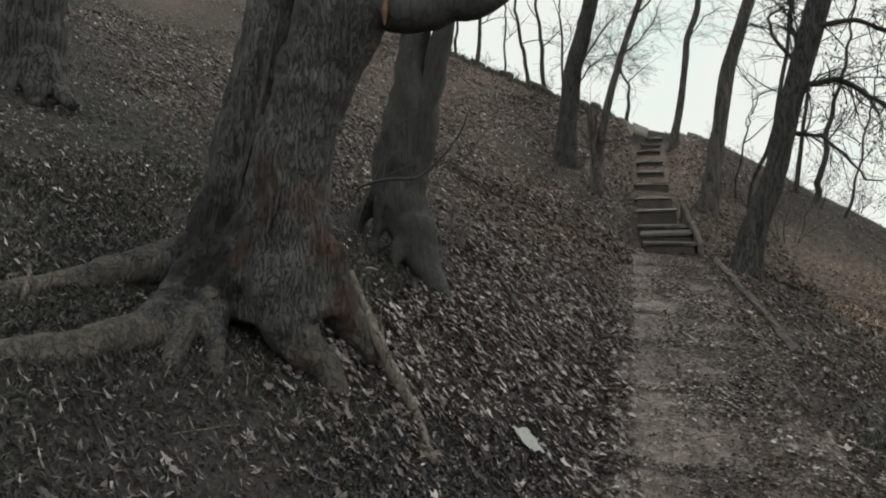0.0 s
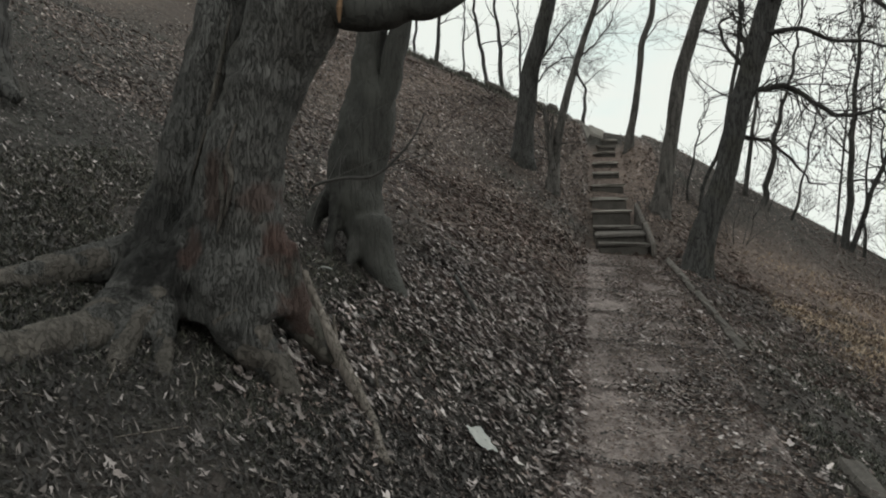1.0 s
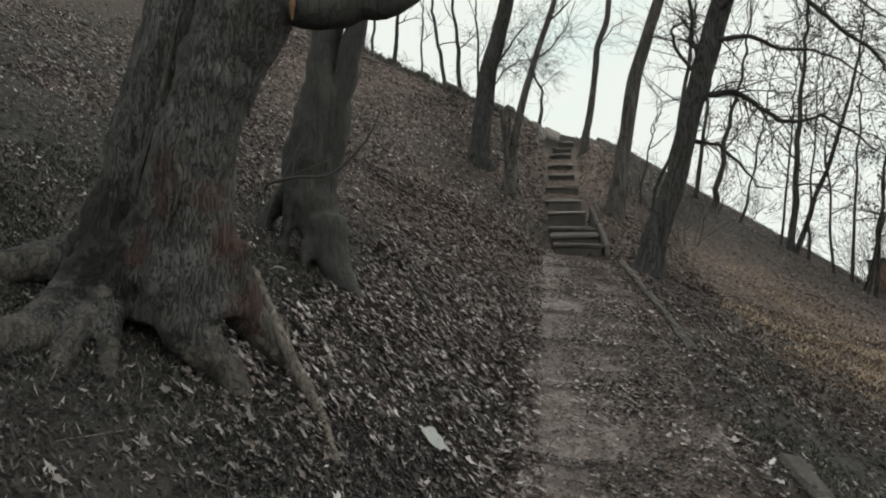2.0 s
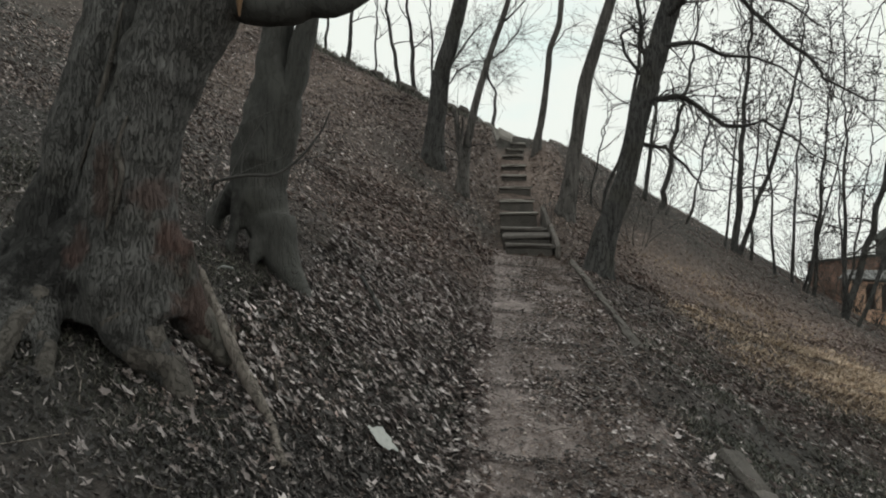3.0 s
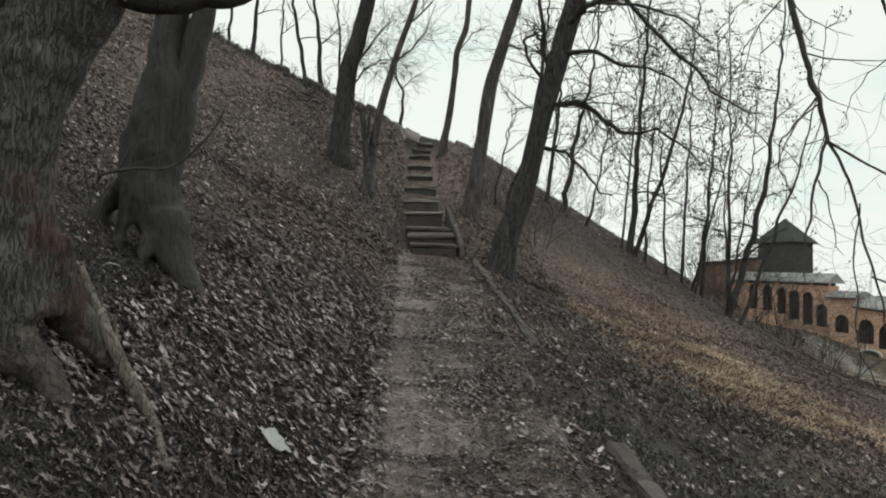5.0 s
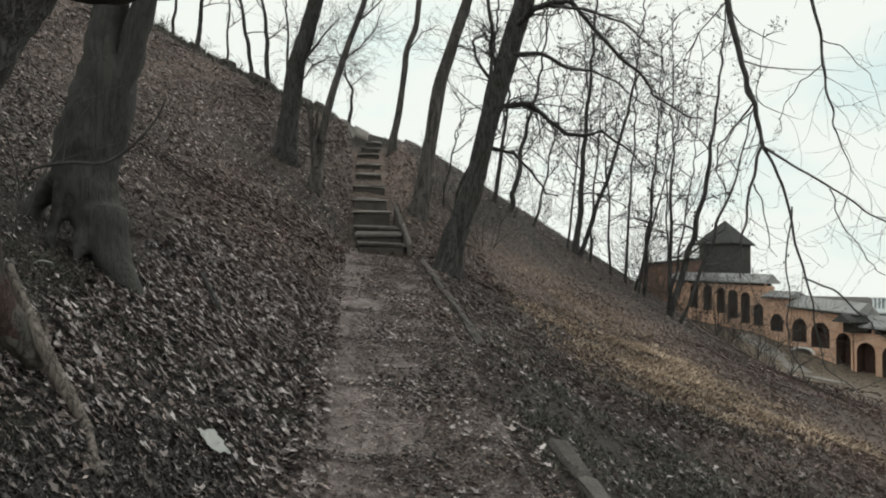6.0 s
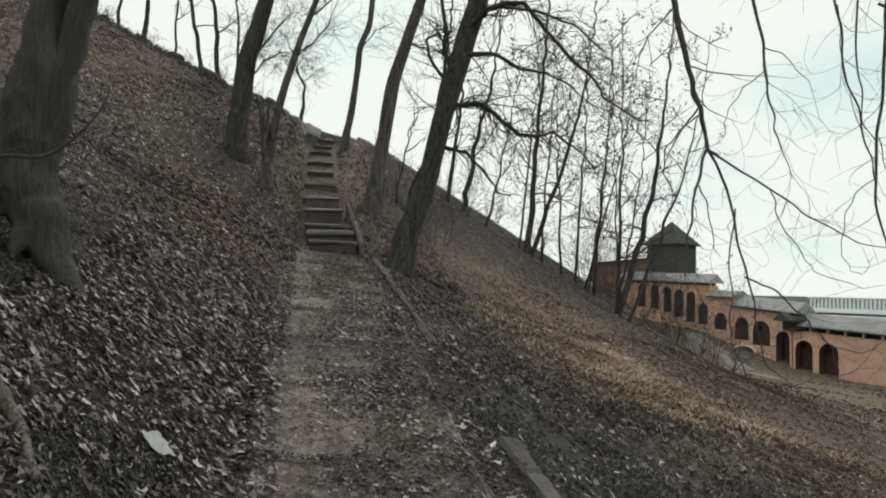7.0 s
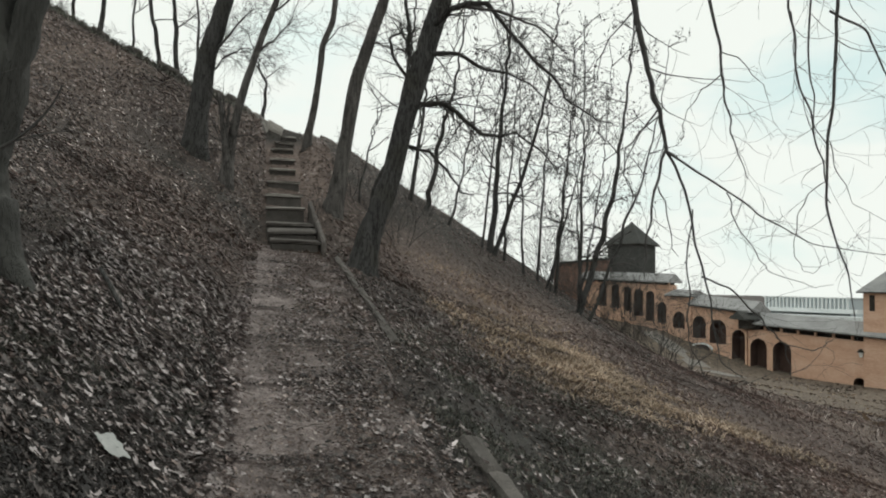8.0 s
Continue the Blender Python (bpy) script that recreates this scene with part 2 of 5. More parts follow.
M_ROOF = material("grey_shingle", [(0.3, (0.20, 0.20, 0.20)), (0.5, (0.30, 0.30, 0.298)), (0.75, (0.42, 0.42, 0.415))], 0.6, 6.0, rough=0.8, bump=0.3)
M_ROOF_DARK = material("dark_shingle", [(0.3, (0.035, 0.037, 0.035)), (0.7, (0.085, 0.085, 0.08))], 0.5, 5.0, rough=0.85, bump=0.3)
# Real timber colour, and also the shade inside the gallery slots.
M_WOOD_AND_SLOT = material("dark_timber_and_slot", [(0.3, (0.018, 0.015, 0.013)), (0.7, (0.05, 0.042, 0.036))], 2.0, 20.0)
M_WHITE = material("white_panel", [(0.3, (0.60, 0.63, 0.63)), (0.7, (0.80, 0.82, 0.82))], 0.1, 1.0, bump=0)
M_GLASS_BLUE = material("pale_glazing", [(0.3, (0.40, 0.45, 0.47)), (0.7, (0.52, 0.57, 0.59))], 0.2, 2.0, rough=0.3, bump=0)
M_LAMP = material("lamp_glass", [(0.3, (0.6, 0.6, 0.58)), (0.7, (0.75, 0.75, 0.72))], 4.0, bump=0, rough=0.3)


def ground_material():
    """Leaf mould over dark soil, mossy near the path, with straw-coloured grass where the 'straw' attribute says it grows."""
    m = material("leaf_mould", [(0.28, (0.031, 0.027, 0.025)), (0.45, (0.057, 0.048, 0.045)), (0.58, (0.088, 0.072, 0.068)), (0.78, (0.175, 0.145, 0.138))], 9.0, 42.0, rough=0.95, bump=0.9, dist=0.03)
    n, l = m.node_tree.nodes, m.node_tree.links
    b = n["Principled BSDF"]
    base = b.inputs["Base Color"].links[0].from_socket
    for name, rgb, sc in (("straw", ((0.23, 0.187, 0.135), (0.54, 0.44, 0.305)), 9.0), ("rust", ((0.105, 0.080, 0.069), (0.35, 0.262, 0.222)), 16.0), ("moss", ((0.032, 0.031, 0.029), (0.078, 0.075, 0.067)), 20.0), ("turf", ((0.080, 0.065, 0.053), (0.23, 0.185, 0.143)), 2.0)):
        at = n.new("ShaderNodeAttribute")
        at.attribute_name = name
        no = n.new("ShaderNodeTexNoise")
        no.inputs["Scale"].default_value, no.inputs["Detail"].default_value = sc, 6.0
        co = n.new("ShaderNodeTexCoord")
        l.new(co.outputs["Object"], no.inputs["Vector"])
        ra = n.new("ShaderNodeValToRGB")
        ra.color_ramp.elements[0].position, ra.color_ramp.elements[1].position = 0.35, 0.68
        ra.color_ramp.elements[0].color, ra.color_ramp.elements[1].color = (*rgb[0], 1), (*rgb[1], 1)
        l.new(no.outputs["Fac"], ra.inputs["Fac"])
        x = n.new("ShaderNodeMix")
        x.data_type = "RGBA"
        l.new(at.outputs["Fac"], x.inputs[0])
        l.new(base, x.inputs[6])
        l.new(ra.outputs["Color"], x.inputs[7])
        base = x.outputs[2]
    l.new(base, b.inputs["Base Color"])
    return m


M_GROUND = ground_material()


# ---- mesh helpers ----
def mesh_object(name, verts, faces, mat, smooth=False):
    me = bpy.data.meshes.new(name)
    me.from_pydata(verts, [], faces)
    me.materials.append(mat)
    if smooth:
        me.polygons.foreach_set("use_smooth", [True] * len(me.polygons))
    me.update()
    return new(name, me)


def under(ob, parent):
    """Makes ob a part of parent, keeping where it stands."""
    if parent is not None:
        ob.parent = parent
        ob.matrix_parent_inverse = parent.matrix_basis.inverted() if parent.parent is None else Matrix.Identity(4)
    return ob


def part(name, vf, mat, parent, label="", smooth=False):
    ob = under(mesh_object(name, vf[0], vf[1], mat, smooth), parent)
    return tagged(ob, label) if label else ob


def thing(name, place, label, category, group="", kind=""):
    ob = new(name)
    ob.matrix_basis = Matrix.Translation(place)
    ob.empty_display_size = 0.1
    bpy.context.view_layer.update()
    return tagged(ob, label, category, group, kind)


def tube(vf, pts, radii, sides=6, cap=True, flare=None, wob=0.0, seed=0):
    """Adds a tapering tube along pts. flare(angle, height above the first point) scales the radius; wob is the unevenness."""
    V, Fc = vf
    P = [Vector(p) for p in pts]
    first = len(V)
    side = None
    for i, p in enumerate(P):
        d = (P[min(i + 1, len(P) - 1)] - P[max(i - 1, 0)]).normalized()
        if side is None:
            side = d.cross(Vector((0, 1, 0)) if abs(d.y) < 0.8 else Vector((1, 0, 0))).normalized()
        else:
            side = (side - d * side.dot(d)).normalized()
        other = d.cross(side)
        for k in range(sides):
            a = 2 * math.pi * k / sides
            r = radii[i]
            if flare:
                r *= flare(a, (p - P[0]).length)
            if wob:
                r *= 1 + wob * noise.noise(Vector((math.cos(a) * 1.3, math.sin(a) * 1.3, i * 0.37 + seed * 7.1)))
            V.append(tuple(p + (side * math.cos(a) + other * math.sin(a)) * r))
    for i in range(len(P) - 1):
        for k in range(sides):
            a, b = first + i * sides + k, first + i * sides + (k + 1) % sides
            Fc.append((a, b, b + sides, a + sides))
    if cap:
        Fc.append(tuple(first + k for k in reversed(range(sides))))
        Fc.append(tuple(first + (len(P) - 1) * sides + k for k in range(sides)))
    return vf


def curve_through(rows, steps):
    """Points and radii along a smooth line through rows of x, y, z, r."""
    R = [Vector(r) for r in rows]
    pts, rad = [], []
    for i in range(len(R) - 1):
        a, b, c, d = R[max(i - 1, 0)], R[i], R[i + 1], R[min(i + 2, len(R) - 1)]
        for k in range(steps):
            t = k / steps
            q = 0.5 * (2 * b + (c - a) * t + (2 * a - 5 * b + 4 * c - d) * t * t + (3 * b - a - 3 * c + d) * t ** 3)
            pts.append(q.to_3d())
            rad.append(max(q.w, 0.001))
    pts.append(R[-1].to_3d())
    rad.append(R[-1].w)
    return pts, rad


def beads(vf, n, low, high, rng):
    """Hangs small cones and buds on a branch that is already grown."""
    V, Fc = vf
    at = [V[rng.randrange(len(V))] for k in range(n)] if V else []
    for x, y, z in at:
        r = rng.uniform(low, high)
        k = len(V)
        V += [(x + r, y, z), (x, y + r, z), (x - r, y, z), (x, y - r, z), (x, y, z + r * 1.3), (x, y, z - r * 1.7)]
        for a in range(4):
            Fc += [(k + a, k + (a + 1) % 4, k + 4), (k + (a + 1) % 4, k + a, k + 5)]


def grow(vf, start, way, length, radius, depth, rng, droop=0.0, bend=0.35, kids=4, rise=0.0, thin=0.0018):
    """A bare branch that bends, tapers and forks into finer ones."""
    n = max(5, int(length / 0.14)) if depth else 5
    n = min(n, 9)
    p, d = Vector(start), Vector(way).normalized()
    sweep = Vector((rng.uniform(-1, 1), rng.uniform(-1, 1), rng.uniform(-1, 1))) * bend * 0.55
    pts, rad = [p.copy()], [radius]
    for i in range(n):
        d = (d + Vector((rng.uniform(-1, 1), rng.uniform(-1, 1), rng.uniform(-1, 1))) * bend * 0.30 + sweep + Vector((0, 0, rise - droop)) * 0.14).normalized()
        p = p + d * (length / n)
        pts.append(p.copy())
        rad.append(max(thin, radius * (1 - 0.8 * (i + 1) / n)))
    tube(vf, pts, rad, 5 if radius > 0.02 else (4 if radius > 0.008 else 3), cap=False)
    if depth > 0:
        for k in range(kids):
            i = rng.randint(max(1, n // 4), n)
            q = Vector((rng.uniform(-1, 1), rng.uniform(-1, 1), rng.uniform(-0.7, 1)))
            t = (pts[min(i + 1, n)] - pts[max(i - 1, 0)]).normalized()
            q = (t * 0.8 + (q - t * q.dot(t)).normalized() * rng.uniform(0.5, 1.0)).normalized()
            grow(vf, pts[i], q, length * rng.uniform(0.4, 0.7), max(thin, rad[i] * 0.6), depth - 1, rng, droop, bend, kids, rise, thin)


# ---- lie of the land ----
CREST = 16.0


def sstep(a, b, v):
    v = min(1.0, max(0.0, (v - a) / (b - a)))
    return v * v * (3 - 2 * v)


def smax(a, b, k):
    h = max(0.0, k - abs(a - b)) / k
    return max(a, b) + h * h * k * 0.25


def path_z(x, y):
    return -1.47 + 0.2 * y - 0.08 * (x - 1.08)


def hill(x, y):
    y = max(y, -4.0)
    x = max(x, -14.0)
    left = -0.5 * x + 0.21 * min(y, 30.0) - 1.40
    right = -1.49 + 0.2 * (y if y < 9 else 9 + 4 * (1 - math.exp(-(y - 9) / 4))) - 16.2 * (1 - math.exp(-max(x - 1.12, 0.0) / 48.5)) - 0.10 * sstep(1.12, 1.9, x)
    if x < 1.12:
        t = sstep(-0.35, -0.02, x)
        near = left * (1 - t) + (path_z(x, y) - 0.03) * t
    else:
        near = right
    u = x / max(y, 6.0)
    f = sstep(0.0, 0.12, u)
    yc = min(y, CREST)
    top = (-0.5 * x + 0.212 * yc) * (1 - f) + (-0.585 * x + 0.257 * yc) * f
    top += 0.17 * math.exp(-((x + 0.05) / 1.05) ** 2)
    s = sstep(8.8, CREST, y) * (1 - sstep(6.5, 12.0, x))
    z = near * (1 - s) + top * s
    if y > CREST:
        z -= s * 0.25 * (y - CREST)
    if 8.9 < y < 19.0:
        along = 0.79 + 0.41 * (min(y, 15.6) - 9.65) - 0.13
        t = sstep(-0.10, 0.06, x) * (1 - sstep(0.70, 0.95, x)) * (1 - sstep(15.5, 16.0, y)) * sstep(8.9, 9.3, y)
        z = min(z, z * (1 - t) + along * t)
    return z


def valley(x, y):
    return -10.4 + 0.27 * max(0.0, min(y, 97.0) - 74.0) - 80.0 * sstep(118.0, 420.0, math.hypot(x, y))


def ground_z(x, y):
    return smax(hill(x, y), valley(x, y), 2.0)


def ground_bump(x, y):
    v = Vector((x, y, 0))
    b = 0.035 * noise.noise(v * 1.1) + 0.018 * noise.noise(v * 3.7) + 0.008 * noise.noise(v * 11.0)
    keep = 1.0
    if y < 9.6:
        keep = 1 - sstep(-0.45, -0.15, x) * (1 - sstep(1.25, 1.6, x))
    if 8.8 < y < 16 and -0.3 < x < 1.0:
        keep = 0.3
    return b * keep


def surface(x, y):
    return ground_z(x, y) + ground_bump(x, y)


def lines(a, b, step, far, grow_by):
    """Grid lines: even between a and b, then ever wider out to far."""
    v = [a + i * step for i in range(int(round((b - a) / step)) + 1)]
    s, hi = step, v[-1]
    up = []
    while hi < far:
        s *= grow_by
        hi += s
        up.append(hi)
    s, lo = step, v[0]
    dn = []
    while lo > -far:
        s *= grow_by
        lo -= s
        dn.append(lo)
    return dn[::-1] + v + up


def straw_at(x, y):
    """Where the straw-coloured grass grows: a band that runs down the open slope."""
    wander = 0.30 * noise.noise(Vector((x * 0.6, y * 0.6, 3.3)))
    mid = 3.62 - 0.10 * max(0.0, y - 8.0) + wander
    wide = 0.95 - 0.10 * max(0.0, y - 9.0)
    band = 0.75 * math.exp(-((x - mid) / max(0.3, wide)) ** 2) * sstep(5.7, 6.8, y) * (1 - 0.9 * sstep(7.6, 9.2, y)) * (1 - sstep(10.8, 12.5, y)) * (1 - sstep(4.2, 4.9, x) * sstep(7.6, 7.0, y))
    patch = math.exp(-((y - 6.75 + 0.35 * (x - 5.3)) / 0.30) ** 2 - ((x - 5.25) / 0.55) ** 2)
    streak = 0.50 + 1.1 * noise.noise(Vector((x * 1.1, y * 3.4, 1.7))) + 0.8 * noise.noise(Vector((x * 4.0, y * 8.0, 2.7)))
    return max(0.0, min(1.0, (band + 0.6 * patch) * streak * 1.25))


def brow(x, y):
    """Dark rank turf along the brow of the hill, and a dark streak that runs down to the foot of the stairs."""
    edge = sstep(14.3, 15.5, y) if x < 1.3 else sstep(10.6, 13.2, y + 0.25 * noise.noise(Vector((x, y, 6.0)))) * (1 - sstep(8.0, 11.0, x))
    t = min(1.0, max(0.0, (x + 2.0) / 2.1))
    line = 11.15 - 1.2 * t + 0.25 * noise.noise(Vector((x * 1.5, 0.0, 2.0)))
    # hollow is the streak's mask; it colours the ground without lowering it.
    hollow = math.exp(-((y - line) / (0.55 + 0.25 * t)) ** 2) * sstep(-2.6, -1.4, x) * (1 - sstep(-0.1, 0.25, x))
    return max(0.0, min(1.0, max(edge, hollow)))


def make_ground():
    X = lines(-7.6, 7.0, 0.07, 3200, 1.11)
    Y = lines(0.6, 16.8, 0.085, 3200, 1.11)
    verts = [(x, y, surface(x, y)) for y in Y for x in X]
    w = len(X)
    faces = [(j * w + i, j * w + i + 1, (j + 1) * w + i + 1, (j + 1) * w + i) for j in range(len(Y) - 1) for i in range(w - 1)]
    ob = mesh_object("ground", verts, faces, M_GROUND, True)
    # The left upslope term only darkens the ground with the moss colours.
    moss_and_dark = lambda x, y: max(0.65 * brow(x, y), 0.75 * sstep(6.0, 3.6, y) * sstep(3.8, 1.8, x)) if x > 0.9 else max(0.75 * brow(x, y), sstep(5.2, 2.6, y), sstep(-1.6, -2.6, x) * sstep(12.0, 8.0, y))
    rules = {"straw": straw_at,
             "moss": lambda x, y: max(0.0, min(1.0, moss_and_dark(x, y) * (0.8 + 0.7 * noise.noise(Vector((x * 1.5, y * 1.5, 5)))))),
             "turf": lambda x, y: sstep(8.0, 15.0, x) * 0.9,
             "rust": lambda x, y: max(0.0, min(1.0, 0.65 + 0.9 * noise.noise(Vector((x * 0.4, y * 0.3, 8))))) * (0.40 + 0.55 * sstep(6.5, 9.0, y) if x < -0.1 else 0.75) * max(sstep(4.0, 8.0, y), sstep(1.9, 3.4, x)) * (1 - 0.55 * brow(x, y))}
    for name, rule in rules.items():
        at = ob.data.attributes.new(name, "FLOAT", "POINT")
        at.data.foreach_set("value", [max(0.0, rule(v[0], v[1])) if abs(v[0]) < 90 and v[1] < 110 else 0.0 for v in verts])
    tagged(ob, "wooded hillside covered with leaf mould, moss and straw-coloured grass", "ground", kind="structure")
    return ob


ground = make_ground()


# ---- path, kerb and stairs ----
def slab(cx, cy, w, d, h, top, tilt=(0, 0), turn=0.0, edge=0.012, jag=0.006, rng=random):
    """A worn rectangular slab: bevelled rim, uneven corners. top(x, y) gives the height of its upper face."""
    V = []
    for inset, dz in ((0.0, -h), (0.0, -edge), (edge, 0.0)):
        for sx, sy in ((-1, -1), (0, -1), (1, -1), (1, 0), (1, 1), (0, 1), (-1, 1), (-1, 0)):
            x = sx * (w / 2 - inset) + rng.uniform(-jag, jag)
            y = sy * (d / 2 - inset) + rng.uniform(-jag, jag)
            c, s = math.cos(turn), math.sin(turn)
            px, py = cx + x * c - y * s, cy + x * s + y * c
            V.append((px, py, top(px, py) + dz + tilt[0] * x + tilt[1] * y + rng.uniform(-0.003, 0.003)))
    Fc = [tuple(reversed(range(8))), tuple(range(16, 24))]
    for k in (0, 8):
        for i in range(8):
            j = (i + 1) % 8
            Fc.append((k + i, k + j, k + 8 + j, k + 8 + i))
    return V, Fc


def make_path():
    rng = random.Random(3)
    root = thing("path", (0.5, 5, path_z(0.5, 5)), "narrow footpath of worn concrete slabs under fallen leaves", "path", kind="structure")
    y = -4.18
    for length in (0.92, 0.92, 0.92, 0.92, 0.92, 0.92, 0.92, 0.90, 0.95, 0.94, 0.84, 0.82, 0.72, 0.70, 0.66, 0.62):
        yc = y + length / 2
        left = -0.12 if yc < 8 else -0.02
        right = 0.93 + rng.uniform(-0.03, 0.03) - 0.012 * max(0, yc - 4)
        part("slab", slab((left + right) / 2, yc, right - left, length - 0.034, 0.10, path_z, (0, rng.uniform(-0.008, 0.008)), rng.uniform(-0.006, 0.006), rng=rng, edge=0.016, jag=0.012), M_PATH, root)
        y += length
    return root


def make_kerbs():
    rng = random.Random(5)
    for y0, y1, n, lift_ in ((1.1, 3.55, 6, 0.012), (5.22, 9.0, 8, 0.016)):
        for i in range(n):
            a, b = y0 + (y1 - y0) * i / n, y0 + (y1 - y0) * (i + 1) / n
            yc = (a + b) / 2
            x = 1.145 - 0.028 * max(0.0, yc - 3.4) + rng.uniform(-0.008, 0.008)
            ob = mesh_object("kerb_stone", *slab(x + (0.03 if y0 < 4 else 0), yc, 0.105 if y0 < 4 else 0.07, b - a - 0.012, 0.26, lambda px, py: path_z(px, py) + lift_, (0, rng.uniform(-0.01, 0.01)), rng.uniform(0.010, 0.045), edge=0.02, jag=0.013, rng=rng), M_KERB)
            tagged(ob, "worn concrete kerb stone sunk along the path", "kerb", "kerb stones", "structure")


def make_stairs():
    rng = random.Random(8)
    root = thing("stairs", (0.4, 9.0, path_z(0.4, 9.0)), "rough outdoor stairs of pale slabs on dark stone risers", "stairs", kind="structure")
    steps = ((8.99, 0.53, 0.16, 0.76), (9.36, 0.67, 0.12, 0.76), (9.68, 0.80, 0.10, 0.73), (10.35, 1.08, 0.09, 0.64), (11.03, 1.35, 0.08, 0.62), (11.76, 1.65, 0.08, 0.61),
             (12.56, 1.98, 0.12, 0.58), (13.32, 2.29, 0.14, 0.58), (14.16, 2.63, 0.15, 0.58), (14.70, 2.86, 0.22, 0.60), (15.34, 3.12, 0.34, 0.67))
    for i, (y, z, x0, x1) in enumerate(steps):
        nxt = steps[i + 1][0] if i + 1 < len(steps) else y + 0.6
        d = nxt - y + 0.06
        pale = M_STEP if i > 2 else M_KERB
        part("tread", slab((x0 + x1) / 2, y + d / 2, x1 - x0, d, 0.04, lambda px, py: z + (0.20 if i == 1 else 0.10) * (py - y), (rng.uniform(-0.035, 0.035), 0), rng.uniform(-0.05, 0.05), edge=0.014, jag=0.022, rng=rng), pale, root)
        prev = steps[i - 1][1] if i else path_z(0.4, y) - 0.06
        part("riser", slab((x0 + x1) / 2, y + 0.16, x1 - x0 - 0.03, 0.26, z - prev + 0.15, lambda px, py: z - 0.037, edge=0.02, jag=0.012, rng=rng), M_RISER, root)
    for y0, y1, xs in ((8.9, 9.7, 0.80), (9.7, 10.5, 0.74)):
        part("edging", slab(xs, (y0 + y1) / 2, 0.055, y1 - y0, 0.30, lambda px, py: 0.56 + 0.42 * (py - 8.99), turn=0.05, edge=0.015, rng=rng), M_KERB, root)
    return root


make_stairs()
make_kerbs()


# ---- trees ----
def lobes(k, amount, height, phase):
    """A root flare: the foot of a trunk swells into k lobes."""
    return lambda a, h: 1 + amount * math.exp(-h / height) * (0.75 + 0.55 * math.cos(k * a + phase))


def crooked(rows, amount, rng):
    """Sets kinks between the rows of a thin trunk."""
    out = [rows[0]]
    for a, b in zip(rows, rows[1:]):
        for t in (0.35, 0.7):
            q = Vector(a) * (1 - t) + Vector(b) * t
            out.append((q.x + rng.uniform(-amount, amount), q.y + rng.uniform(-amount, amount), q.z, q.w))
        out.append(b)
    return out


def rise_to(rows, height, end=0.12):
    """Carries a trunk on above its last row, straightening, to a height above its foot."""
    rows = [tuple(r) for r in rows]
    a, b = Vector(rows[-2][:3]), Vector(rows[-1][:3])
    d = (b - a).normalized()
    total = height - (b.z - rows[0][2])
    n = 5
    for i in range(1, n + 1):
        if total <= 0:
            break
        d = (d * 0.75 + Vector((d.x * 0.3, 0, 1)) * 0.25).normalized()
        b = b + d * total / n
        rows.append((b.x, b.y, b.z, rows[-1][3] * (1 - (1 - end) / n)))
    return rows


def make_tree(name, label, rows, mat, height, flare=None, sides=14, limbs=(), crown=8, crown_from=None, twig=0.5, seed=0, group="trees on the slope", depth=2, crown_len=1.8, twig_depth=1, sink=0.2, kids=4, roots=(), kink=0.0, cones=0):
    """A leafless tree: trunk through rows of x, y, z, r, drawn limbs with twigs, and a crown of forking branches above."""
    rng = random.Random(seed)
    base = rows[0]
    tree = thing(name, base[:3], label, "tree", group)
    foot = (base[0] - 0.15 * (rows[1][0] - base[0]), base[1], base[2] - sink, base[3] * 1.06)
    full = rise_to([foot] + list(rows), height + sink)
    if kink:
        full = crooked(full, kink, rng)
    pts, rad = curve_through(full, 5)
    if roots:
        fused("trunk", [(full, sides)] + [(r, 10) for r in roots], mat, tree, 0.022, 0.022)
    else:
        part("trunk", tube(([], []), pts, rad, sides, flare=flare, wob=0.16, seed=seed), mat, tree, smooth=True)
    for line in limbs:
        twigs = ([], [])
        p, r = curve_through(crooked(line, 0.02, rng) if line[0][3] < 0.06 else line, 4)
        r = [0.78 * w for w in r]
        limb = part("limb", tube(([], []), p, r, 7, wob=0.2, seed=seed), mat if line[0][3] > 0.03 else M_TWIG, tree, smooth=True)
        for k in range(int(len(p) * 0.9 * twig + 0.5)):
            i = rng.randint(2, len(p) - 1)
            t = (p[i] - p[i - 1]).normalized()
            q = (t * 0.9 + Vector((rng.uniform(-1, 1), rng.uniform(-0.8, 0.8), rng.uniform(-0.9, 0.9)))).normalized()
            grow(twigs, p[i], q, rng.uniform(0.25, 0.75), max(0.0028, r[i] * 0.34), twig_depth, rng, 0.25, 0.45, kids)
        beads(twigs, cones, 0.007, 0.016, rng)
        if twigs[0]:
            tagged(part("spray", twigs, M_TWIG, limb), kind="stuff")
    start = crown_from if crown_from is not None else base[2] + 0.45 * height
    for k in range(crown):
        z = start + (base[2] + height - start) * (k + 0.5) / crown
        i = min(range(len(pts)), key=lambda j: abs(pts[j].z - z))
        a = k * 2.4 + rng.uniform(-0.5, 0.5)
        q = Vector((math.cos(a), math.sin(a), rng.uniform(0.35, 1.0)))
        bough = ([], [])
        size = crown_len * rng.uniform(0.7, 1.2) * (1.1 - 0.5 * k / crown)
        grow(bough, pts[i], q, size, max(0.012, rad[i] * 0.42), depth, rng, 0.05, 0.4, kids, rise=0.25, thin=0.0025)
        beads(bough, cones, 0.008, 0.022, rng)
        part("branch", bough, M_TWIG, tree)
    return tree


